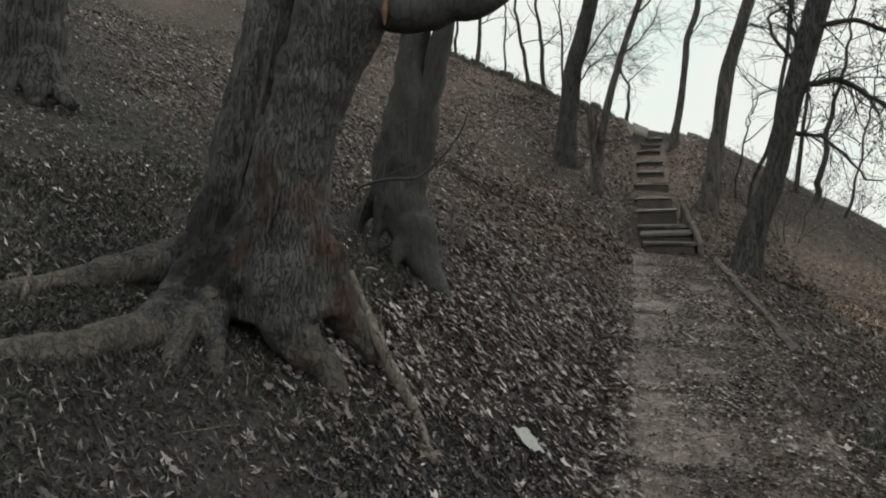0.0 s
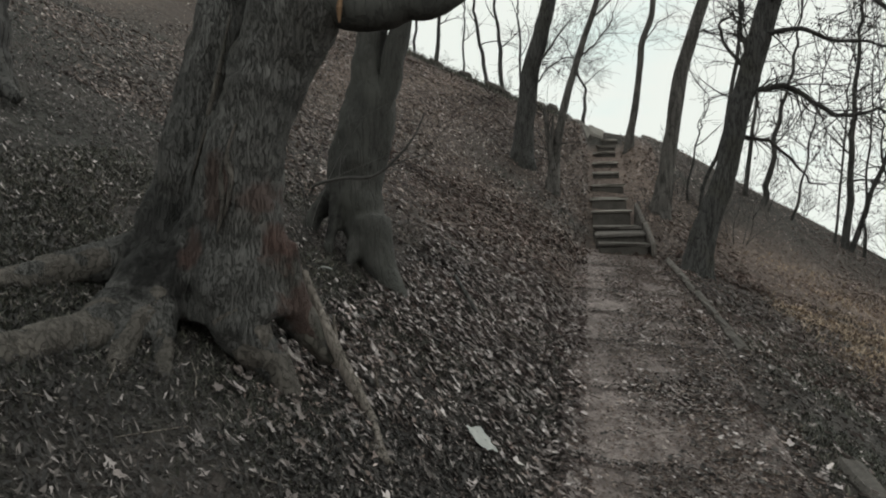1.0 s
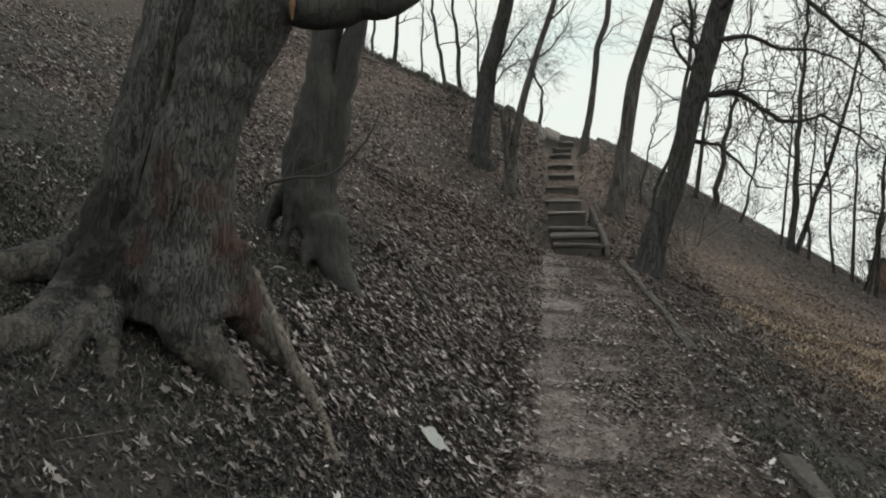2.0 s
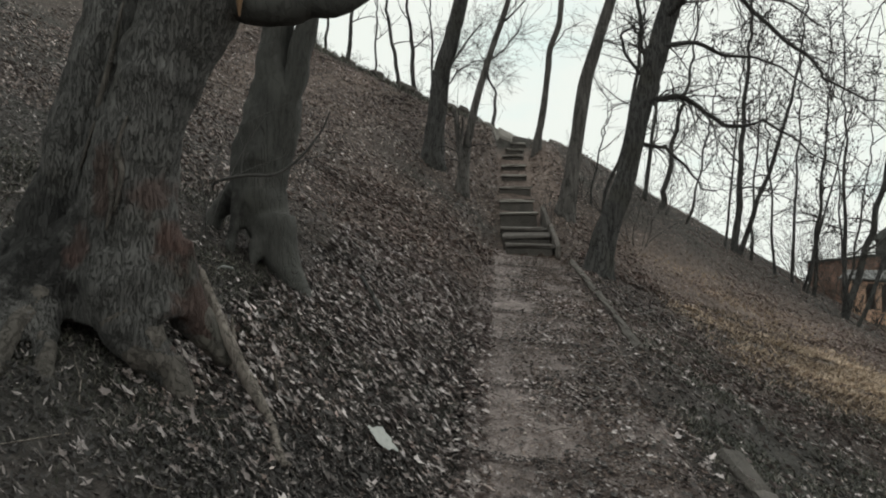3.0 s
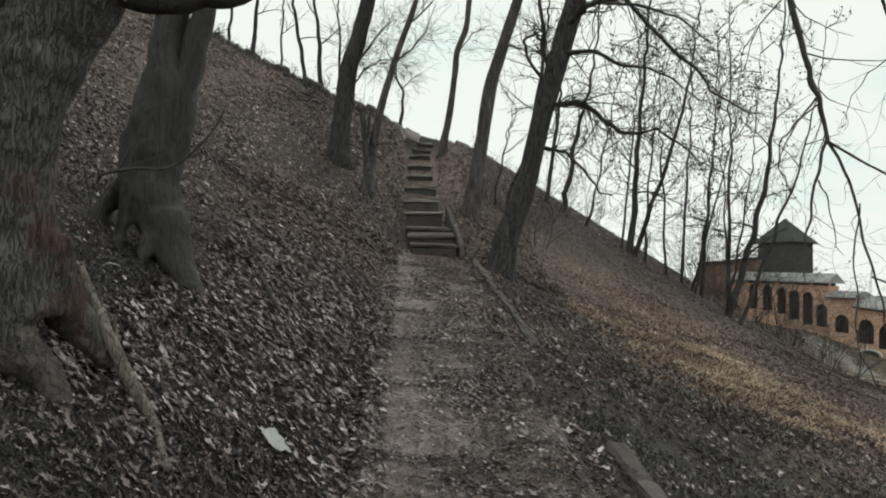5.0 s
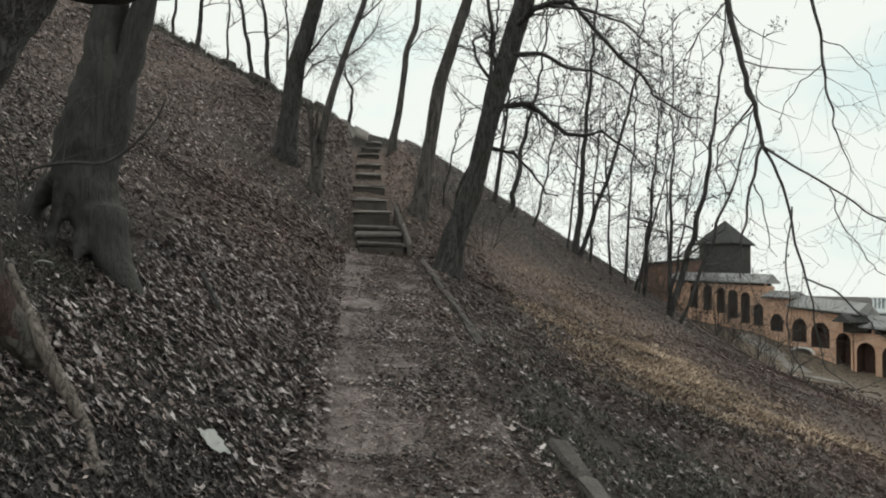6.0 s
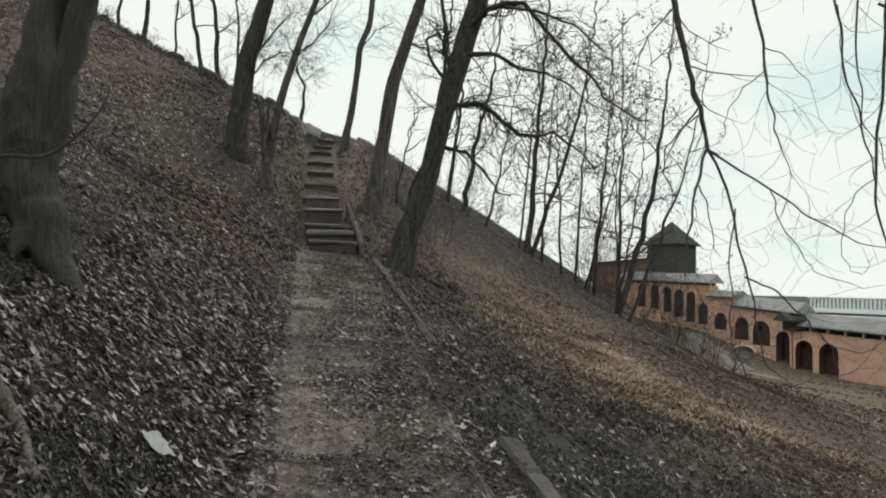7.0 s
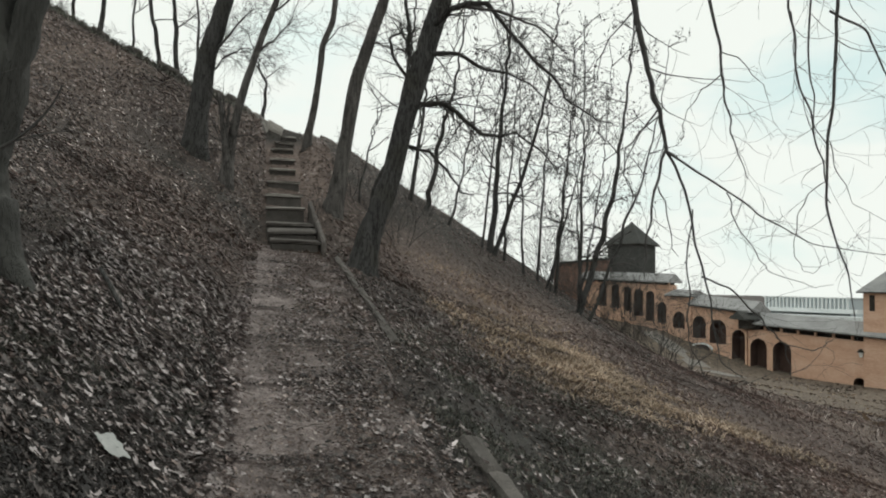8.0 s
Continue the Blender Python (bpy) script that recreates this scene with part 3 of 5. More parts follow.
def fused(name, tubes, mat, parent, voxel=0.013, rough=0.018, label=""):
    """Tubes grown together into one skin, with an uneven surface."""
    vf = ([], [])
    for rows, sides in tubes:
        p, r = curve_through(rows, 5)
        tube(vf, p, r, sides, wob=0.18, seed=len(vf[0]) % 13)
    ob = part(name, vf, mat, parent, label, True)
    m = ob.modifiers.new("skin", "REMESH")
    m.mode, m.voxel_size, m.use_smooth_shade = "VOXEL", voxel, True
    s = ob.modifiers.new("soften", "SMOOTH")
    s.factor, s.iterations = 0.5, 6
    for size, strength in ((0.16, rough * 1.6), (0.045, rough * 0.7)):
        tex = bpy.data.textures.new("knobbly", "CLOUDS")
        tex.noise_scale, tex.noise_depth = size, 2
        d = ob.modifiers.new("knobbly", "DISPLACE")
        d.texture, d.strength, d.mid_level, d.texture_coords = tex, strength, 0.5, "LOCAL"
    return ob


# the old tree beside the path: two stems on one rooty foot, with one limb reaching over the path
def make_old_tree():
    rng = random.Random(11)
    tree = thing("tree", (-1.40, 2.50, -0.1), "old two-stemmed tree with rusty bark and bare buttress roots", "tree", "trees on the slope")
    left = [(-1.62, 2.57, -0.10, 0.19), (-1.61, 2.57, 0.10, 0.165), (-1.585, 2.57, 0.25, 0.146), (-1.545, 2.57, 0.44, 0.130), (-1.485, 2.57, 0.70, 0.128), (-1.425, 2.57, 0.93, 0.122), (-1.385, 2.57, 1.14, 0.112), (-1.31, 2.57, 1.45, 0.100)]
    right = [(-1.25, 2.48, -0.12, 0.21), (-1.255, 2.45, 0.08, 0.175), (-1.255, 2.44, 0.33, 0.158), (-1.22, 2.43, 0.52, 0.145), (-1.165, 2.43, 0.72, 0.138), (-1.12, 2.43, 0.90, 0.136), (-1.08, 2.43, 1.07, 0.134), (-1.00, 2.44, 1.40, 0.128)]
    roots = (
        [(-1.24, 2.40, 0.06, 0.15), (-1.22, 2.36, -0.10, 0.110), (-1.15, 2.37, -0.22, 0.080), (-1.07, 2.39, -0.31, 0.061), (-1.01, 2.38, -0.39, 0.046), (-0.98, 2.38, -0.47, 0.034)],
        [(-1.40, 2.38, 0.05, 0.080), (-1.46, 2.30, -0.05, 0.053), (-1.48, 2.20, -0.13, 0.045), (-1.47, 2.10, -0.20, 0.046), (-1.43, 2.00, -0.28, 0.040), (-1.41, 1.96, -0.34, 0.030)],
        [(-1.45, 2.32, -0.06, 0.055), (-1.41, 2.22, -0.18, 0.038), (-1.35, 2.13, -0.27, 0.031), (-1.29, 2.06, -0.36, 0.024)],
        [(-1.57, 2.46, 0.04, 0.140), (-1.585, 2.29, -0.075, 0.105), (-1.58, 2.13, -0.160, 0.086), (-1.585, 1.98, -0.192, 0.078), (-1.62, 1.82, -0.210, 0.073), (-1.67, 1.69, -0.220, 0.066), (-1.76, 1.52, -0.225, 0.050)],
        [(-1.66, 2.53, 0.13, 0.10), (-1.78, 2.42, 0.08, 0.078), (-1.87, 2.28, 0.04, 0.066), (-1.91, 2.12, -0.01, 0.060), (-1.97, 1.95, -0.045, 0.060), (-2.05, 1.78, -0.07, 0.060), (-2.18, 1.58, -0.08, 0.048)],
        [(-1.15, 2.48, 0.12, 0.10), (-1.10, 2.53, -0.05, 0.082), (-1.04, 2.60, -0.18, 0.066), (-0.97, 2.67, -0.31, 0.040)],
        [(-1.45, 2.60, 0.10, 0.16), (-1.44, 2.62, -0.15, 0.18)],
    )
    skirt = [(-1.58, 2.55, 0.24, 0.11), (-1.61, 2.53, 0.10, 0.14), (-1.64, 2.51, -0.02, 0.16), (-1.65, 2.50, -0.14, 0.15)]
    seam = [(-1.40, 2.49, 0.40, 0.045), (-1.42, 2.46, 0.22, 0.075), (-1.44, 2.42, 0.08, 0.10), (-1.45, 2.40, -0.06, 0.11)]
    fringe = [(-1.325, 2.47, 1.00, 0.016), (-1.365, 2.45, 0.70, 0.020), (-1.42, 2.44, 0.50, 0.024), (-1.46, 2.43, 0.30, 0.02)]
    burl = [(-1.12, 2.46, 0.58, 0.05), (-1.03, 2.46, 0.82, 0.07), (-0.94, 2.46, 1.02, 0.085), (-0.90, 2.47, 1.20, 0.08), (-0.88, 2.47, 1.35, 0.06)]
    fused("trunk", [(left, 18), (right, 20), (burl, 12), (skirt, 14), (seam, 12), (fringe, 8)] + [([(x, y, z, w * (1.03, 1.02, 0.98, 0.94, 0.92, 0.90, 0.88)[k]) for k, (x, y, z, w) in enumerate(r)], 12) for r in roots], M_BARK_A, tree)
    for r in roots[:-1]:
        slim = [(x, y, z, w * (0.93 if k == 0 else 1.0)) for k, (x, y, z, w) in enumerate(r[1:])]
        fused("root", [(slim, 12)], M_ROOT, tree, 0.010, 0.017, "bare weathered root")
    p, r = curve_through(rise_to(left[-2:], 6.0), 4)
    part("stem", tube(([], []), p, r, 14, wob=0.15, seed=1), M_BARK_A, tree, smooth=True)
    p2, r2 = curve_through(rise_to(right[-2:], 6.5), 4)
    part("stem", tube(([], []), p2, r2, 14, wob=0.15, seed=2), M_BARK_A, tree, smooth=True)
    limb = [(-1.06, 2.47, 1.20, 0.05), (-0.97, 2.46, 1.10, 0.062), (-0.87, 2.45, 1.02, 0.072), (-0.75, 2.45, 0.99, 0.070), (-0.62, 2.46, 1.02, 0.064), (-0.45, 2.50, 1.08, 0.056),
            (0.0, 2.9, 1.75, 0.055), (0.9, 3.6, 2.7, 0.052), (2.0, 4.5, 3.2, 0.047), (3.0, 5.2, 3.1, 0.040), (4.0, 5.1, 3.0, 0.030), (5.0, 4.9, 2.95, 0.018)]
    q, s = curve_through(limb, 5)
    part("limb", tube(([], []), q, s, 12, wob=0.15, seed=3), M_BARK_B, tree, "smooth grey limb", True)
    part("scar", tube(([], []), [(-0.850, 2.372, 0.93), (-0.848, 2.362, 0.98), (-0.842, 2.368, 1.04)], [0.004, 0.012, 0.005], 7), M_TORN, tree, "torn orange wood")
    # The third line adds the left stem's lit edge as a pale raised tube.
    for line in ([(-1.195, 2.288, 0.56), (-1.225, 2.284, 0.44), (-1.205, 2.280, 0.36), (-1.222, 2.272, 0.23)], [(-1.235, 2.290, 0.47), (-1.246, 2.286, 0.38), (-1.235, 2.280, 0.28), (-1.246, 2.268, 0.17)], [(-1.318, 2.455, 1.02), (-1.350, 2.44, 0.80), (-1.395, 2.43, 0.58), (-1.435, 2.415, 0.40)]):
        part("lip_and_lit_edge", tube(([], []), *curve_through([(*q, w) for q, w in zip(line, (0.004, 0.010, 0.011, 0.004))], 4), 6, wob=0.6), M_ROOT, tree, "pale raised bark line, for crack lips and a lit stem edge", True)
    hang = (
        [(2.93, 5.2, 3.08, 0.036), (2.96, 5.20, 2.57, 0.035), (3.08, 5.20, 2.02, 0.032), (3.17, 5.20, 1.70, 0.028), (3.25, 5.20, 1.39, 0.025), (3.31, 5.20, 1.13, 0.020)],
        [(3.30, 5.20, 1.16, 0.018), (3.23, 5.20, 0.90, 0.015), (3.17, 5.20, 0.66, 0.013), (3.12, 5.20, 0.34, 0.010), (3.11, 5.20, 0.11, 0.006)],
        [(3.31, 5.20, 1.14, 0.016), (3.48, 5.20, 0.82, 0.014), (3.64, 5.20, 0.21, 0.012), (3.73, 5.20, -0.21, 0.009), (3.82, 5.20, -0.58, 0.007), (4.11, 5.20, -0.79, 0.004)],
        [(3.30, 5.18, 1.14, 0.015), (3.66, 5.10, 0.91, 0.011), (4.12, 5.10, 0.64, 0.009), (4.65, 5.10, 0.42, 0.006), (5.40, 5.10, 0.35, 0.004)],
        [(3.23, 5.22, 1.49, 0.012), (3.16, 5.30, 1.36, 0.009), (2.99, 5.30, 1.17, 0.008), (2.97, 5.30, 0.95, 0.006), (3.06, 5.30, 0.76, 0.004)],
        [(3.48, 5.15, 3.05, 0.022), (3.54, 5.00, 2.56, 0.020), (3.67, 5.00, 2.01, 0.015), (3.68, 5.00, 1.78, 0.013), (3.73, 5.00, 1.50, 0.011), (3.80, 5.00, 1.23, 0.008), (3.92, 5.00, 0.93, 0.004)],
        [(4.15, 5.05, 3.0, 0.015), (4.17, 4.80, 2.56, 0.014), (4.22, 4.80, 1.86, 0.011), (4.39, 4.80, 1.30, 0.010), (4.49, 4.80, 0.96, 0.007), (4.55, 4.80, 0.73, 0.004)],
        [(4.60, 4.98, 2.98, 0.022), (4.61, 4.80, 2.61, 0.020), (4.62, 4.80, 2.09, 0.018), (4.53, 4.80, 1.29, 0.016), (4.51, 4.80, 0.71, 0.013), (4.71, 4.80, 0.19, 0.009), (4.78, 4.80, -0.18, 0.006)],
        [(4.46, 5.0, 2.99, 0.014), (4.48, 4.90, 2.64, 0.013), (4.45, 4.90, 1.78, 0.009), (4.48, 4.90, 1.40, 0.007), (4.62, 4.90, 1.22, 0.004)],
        [(4.60, 4.85, 2.35, 0.014), (4.83, 4.70, 2.14, 0.012), (4.98, 4.70, 1.86, 0.009), (5.08, 4.70, 1.68, 0.005)],
        [(3.55, 5.20, 0.68, 0.0090), (3.51, 5.20, 0.40, 0.0082), (3.50, 5.20, -0.21, 0.0073), (3.55, 5.20, -0.49, 0.0065), (3.68, 5.20, -0.72, 0.0057), (3.90, 5.20, -0.79, 0.0048), (4.11, 5.20, -0.75, 0.0040), (4.31, 5.20, -0.68, 0.0031)],
        [(3.64, 5.20, 0.12, 0.0110), (3.90, 5.20, 0.03, 0.0100), (4.11, 5.20, -0.15, 0.0090), (4.34, 5.20, -0.34, 0.0079), (4.45, 5.20, -0.44, 0.0069), (4.73, 5.20, -0.49, 0.0059), (4.86, 5.20, -0.44, 0.0049), (4.94, 5.20, -0.39, 0.0038)],
        [(4.45, 5.20, -0.45, 0.0060), (4.49, 5.20, -0.70, 0.0047), (4.67, 5.20, -0.63, 0.0034), (4.97, 5.20, -0.29, 0.0021)],
        [(3.24, 5.20, 1.44, 0.0090), (3.05, 5.20, 1.26, 0.0075), (2.95, 5.20, 1.07, 0.0061), (2.92, 5.20, 0.93, 0.0046), (3.03, 5.20, 0.75, 0.0031)],
        [(3.23, 5.20, 0.85, 0.0090), (3.30, 5.20, 0.72, 0.0070), (3.36, 5.20, 0.39, 0.0051), (3.42, 5.20, 0.28, 0.0031)],
        [(3.80, 5.10, 0.82, 0.0070), (3.88, 5.10, 0.59, 0.0061), (4.09, 5.10, 0.32, 0.0052), (4.20, 5.10, 0.18, 0.0043), (4.65, 5.10, 0.05, 0.0034), (4.85, 5.10, 0.08, 0.0024)],
        [(4.52, 4.80, 0.92, 0.0060), (4.33, 4.80, 0.79, 0.0053), (4.23, 4.80, 0.58, 0.0047), (4.20, 4.80, 0.35, 0.0041), (4.28, 4.80, 0.18, 0.0034), (4.38, 4.80, 0.16, 0.0028), (4.49, 4.80, 0.30, 0.0021)],
        [(3.67, 5.00, 1.96, 0.0070), (3.86, 5.00, 1.91, 0.0055), (4.02, 5.00, 1.76, 0.0040), (4.15, 5.00, 1.63, 0.0024)],
        [(3.67, 5.00, 1.76, 0.0070), (3.49, 5.00, 1.62, 0.0055), (3.35, 5.00, 1.38, 0.0040), (3.31, 5.00, 1.19, 0.0024)],
        [(4.18, 4.80, 2.28, 0.0060), (4.20, 4.80, 1.96, 0.0050), (4.29, 4.80, 1.59, 0.0041), (4.39, 4.80, 1.28, 0.0031), (4.51, 4.80, 0.96, 0.0021)],
        [(4.55, 4.80, 1.24, 0.0060), (4.63, 4.80, 0.97, 0.0047), (4.77, 4.80, 0.74, 0.0034), (5.10, 4.80, 0.61, 0.0021)],
    )
    for line in hang:
        twigs = ([], [])
        a, b = curve_through(crooked(line, 0.018, rng), 3)
        b = [0.74 * w for w in b]
        bough = part("branch", tube(([], []), a, b, 7, wob=0.2, seed=5), M_TWIG, tree, smooth=True)
        for k in range(int(len(a) * (0.20 if b[0] > 0.01 else 0.06))):
            i = rng.randint(6, len(a) - 1)
            t = (a[i] - a[i - 1]).normalized()
            d = (t * 0.8 + Vector((rng.uniform(-1, 1), rng.uniform(-0.6, 0.6), rng.uniform(-0.5, 0.6)))).normalized()
            grow(twigs, a[i], d, rng.uniform(0.3, 0.85), max(0.0022, b[i] * 0.35), 1, rng, 0.7, 1.0, 2, thin=0.0013)
        if twigs[0]:
            tagged(part("spray", twigs, M_TWIG, bough), kind="stuff")
    for k in range(10):
        for pp, rr in ((p, r), (p2, r2)):
            i = int((len(pp) - 1) * (0.35 + 0.065 * k))
            a = k * 2.4
            bough = ([], [])
            grow(bough, pp[i], (math.cos(a), math.sin(a), 0.7), 1.6, rr[i] * 0.4, 2, rng, 0.05, 0.4, 3, rise=0.25, thin=0.003)
            part("branch", bough, M_TWIG, tree)
    return tree


make_old_tree()

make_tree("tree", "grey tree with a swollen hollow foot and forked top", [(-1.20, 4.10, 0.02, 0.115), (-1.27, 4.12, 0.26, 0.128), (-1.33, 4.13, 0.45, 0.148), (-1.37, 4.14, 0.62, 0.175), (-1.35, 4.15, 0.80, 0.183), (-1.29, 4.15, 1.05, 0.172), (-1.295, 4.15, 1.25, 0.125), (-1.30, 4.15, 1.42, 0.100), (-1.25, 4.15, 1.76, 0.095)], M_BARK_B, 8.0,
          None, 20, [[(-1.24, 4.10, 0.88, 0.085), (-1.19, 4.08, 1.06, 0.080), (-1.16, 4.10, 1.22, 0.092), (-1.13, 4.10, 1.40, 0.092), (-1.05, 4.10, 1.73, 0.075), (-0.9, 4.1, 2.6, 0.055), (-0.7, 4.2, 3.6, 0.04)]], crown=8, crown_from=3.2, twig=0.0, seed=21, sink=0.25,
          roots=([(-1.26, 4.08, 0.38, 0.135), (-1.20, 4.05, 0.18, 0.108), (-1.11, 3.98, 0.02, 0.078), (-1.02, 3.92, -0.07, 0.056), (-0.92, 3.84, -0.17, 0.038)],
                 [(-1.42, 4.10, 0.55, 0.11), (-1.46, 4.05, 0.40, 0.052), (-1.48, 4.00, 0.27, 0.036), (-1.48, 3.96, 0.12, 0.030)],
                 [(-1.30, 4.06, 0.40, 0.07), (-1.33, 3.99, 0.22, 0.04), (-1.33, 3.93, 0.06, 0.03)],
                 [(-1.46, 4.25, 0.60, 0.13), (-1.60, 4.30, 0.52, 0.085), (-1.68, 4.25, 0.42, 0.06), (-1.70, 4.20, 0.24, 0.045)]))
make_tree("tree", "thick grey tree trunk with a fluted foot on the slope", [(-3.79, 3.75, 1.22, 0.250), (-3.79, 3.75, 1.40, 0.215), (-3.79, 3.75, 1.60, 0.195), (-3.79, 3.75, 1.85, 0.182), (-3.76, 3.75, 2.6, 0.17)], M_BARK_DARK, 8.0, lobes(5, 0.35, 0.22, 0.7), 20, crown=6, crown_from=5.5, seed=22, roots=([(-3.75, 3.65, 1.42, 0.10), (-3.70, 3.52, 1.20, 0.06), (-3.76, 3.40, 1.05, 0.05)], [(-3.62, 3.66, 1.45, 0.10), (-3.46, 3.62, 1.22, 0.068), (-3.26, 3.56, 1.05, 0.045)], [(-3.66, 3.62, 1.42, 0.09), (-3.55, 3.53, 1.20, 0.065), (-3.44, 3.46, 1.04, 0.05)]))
make_tree("tree", "straight dark tree with a flared foot", [(-1.02, 11.5, 1.86, 0.235), (-1.00, 11.50, 2.25, 0.180), (-0.97, 11.50, 2.60, 0.158), (-0.93, 11.50, 3.05, 0.150), (-0.87, 11.50, 3.51, 0.141), (-0.73, 11.50, 4.06, 0.133), (-0.64, 11.50, 4.43, 0.125)], M_BARK_DARK, 9.0, lobes(4, 0.45, 0.18, 0.5), 14,
          [[(-0.82, 11.45, 3.55, 0.03), (-0.62, 11.4, 3.75, 0.024), (-0.40, 11.35, 4.05, 0.018), (-0.2, 11.3, 4.25, 0.01)], [(-0.80, 11.45, 3.25, 0.02), (-0.6, 11.4, 3.5, 0.016), (-0.35, 11.3, 3.62, 0.011), (-0.1, 11.2, 3.58, 0.006)]], 10, 4.6, 0.9, seed=23, twig_depth=2)
make_tree("tree", "slender pale tree beside the stairs with a dead stub", [(-0.49, 10.90, 1.42, 0.115), (-0.47, 10.90, 1.78, 0.084), (-0.41, 10.90, 2.25, 0.067), (-0.31, 10.90, 2.77, 0.059), (-0.17, 10.90, 3.30, 0.051), (-0.00, 10.90, 3.84, 0.047), (0.15, 10.90, 4.29, 0.043)], M_BARK_PALE, 7.0, lobes(3, 0.4, 0.15, 0.1), 10,
          [[(-0.50, 10.85, 1.60, 0.066), (-0.51, 10.85, 1.90, 0.058), (-0.57, 10.85, 2.36, 0.048), (-0.63, 10.85, 2.77, 0.034)], [(-0.48, 10.82, 1.75, 0.05), (-0.52, 10.80, 2.05, 0.04), (-0.48, 10.78, 2.55, 0.026)], [(-0.1, 10.9, 3.5, 0.02), (0.15, 10.8, 3.65, 0.015), (0.38, 10.7, 3.95, 0.009), (0.5, 10.7, 4.3, 0.005)]], 6, 3.7, 0.5, seed=24, crown_len=1.0, kids=3)
make_tree("tree", "thin crooked tree at the head of the stairs", [(0.84, 14.40, 2.70, 0.105), (0.87, 14.40, 3.03, 0.080), (0.96, 14.40, 3.55, 0.068), (1.06, 14.40, 4.37, 0.063), (1.10, 14.40, 4.85, 0.063), (1.27, 14.40, 5.33, 0.058), (1.32, 14.40, 5.81, 0.058)], M_BARK_PALE, 8.5, lobes(3, 0.3, 0.15, 0.9), 10,
          [[(1.1, 14.4, 4.8, 0.02), (1.4, 14.3, 5.2, 0.014), (1.75, 14.2, 5.35, 0.008)]], 8, 5.6, 0.8, seed=25)
make_tree("tree", "tall leaning tree with ribbed grey bark beside the stairs", [(1.11, 11.30, 1.12, 0.165), (1.19, 11.30, 1.55, 0.130), (1.25, 11.30, 2.00, 0.117), (1.33, 11.30, 2.56, 0.109), (1.45, 11.30, 3.30, 0.105), (1.64, 11.30, 3.97, 0.092), (1.85, 11.30, 4.65, 0.083)], M_BARK_PALE, 10.0, lobes(4, 0.35, 0.2, 0.3), 14, [[(1.50, 11.25, 3.75, 0.02), (1.75, 11.2, 3.9, 0.015), (2.0, 11.1, 3.75, 0.009)]], 9, 5.0, 0.5, seed=26)
make_tree("tree", "dark leaning tree with crooked spreading limbs beside the kerb", [(1.25, 8.50, 0.10, 0.191), (1.27, 8.50, 0.36, 0.161), (1.36, 8.50, 0.71, 0.139), (1.49, 8.50, 1.06, 0.127), (1.59, 8.50, 1.41, 0.120), (1.75, 8.50, 2.12, 0.121), (1.94, 8.50, 2.84, 0.126), (2.16, 8.50, 3.59, 0.124)], M_BARK_DARK, 9.5, lobes(3, 0.3, 0.18, 2.0), 18,
          [[(1.80, 8.50, 2.20, 0.05), (1.90, 8.48, 2.23, 0.045), (2.17, 8.45, 2.26, 0.041), (2.41, 8.45, 2.13, 0.037), (2.69, 8.45, 1.91, 0.031), (2.92, 8.45, 1.90, 0.027), (3.14, 8.45, 1.97, 0.021), (3.45, 8.45, 1.78, 0.017), (3.73, 8.45, 1.54, 0.010)],
           [(1.95, 8.42, 2.86, 0.042), (2.32, 8.30, 2.85, 0.031), (2.65, 8.30, 2.70, 0.027), (2.99, 8.30, 2.67, 0.018), (3.29, 8.30, 2.55, 0.014), (3.63, 8.30, 2.29, 0.009)],
           [(2.05, 8.40, 3.22, 0.054), (2.20, 8.2, 3.36, 0.046), (2.40, 8.10, 3.42, 0.041), (2.63, 8.10, 3.44, 0.034), (2.94, 8.10, 3.10, 0.030), (3.28, 8.10, 2.77, 0.027), (3.55, 8.10, 2.56, 0.023), (3.66, 8.10, 2.36, 0.019), (4.12, 8.10, 2.11, 0.014), (4.32, 8.10, 2.09, 0.009)],
           [(1.66, 8.58, 1.75, 0.032), (1.79, 8.70, 1.75, 0.030), (2.08, 8.70, 1.69, 0.025), (2.31, 8.70, 1.48, 0.021), (2.50, 8.70, 1.20, 0.015), (2.68, 8.70, 1.17, 0.008)],
           [(1.92, 8.60, 2.66, 0.055), (1.78, 8.70, 2.93, 0.043), (1.79, 8.70, 3.18, 0.033), (1.73, 8.70, 3.62, 0.029), (1.7, 8.7, 4.3, 0.02)],
           [(1.83, 8.50, 2.44, 0.034), (1.59, 8.50, 2.75, 0.024), (1.51, 8.50, 3.01, 0.021), (1.66, 8.50, 3.14, 0.016), (1.78, 8.50, 3.04, 0.010)],
           [(2.30, 8.15, 3.40, 0.03), (2.75, 8.0, 3.32, 0.022), (3.2, 7.9, 3.15, 0.016), (3.6, 7.9, 2.85, 0.010)]], 6, 4.6, 0.6, seed=27, depth=2, cones=8)

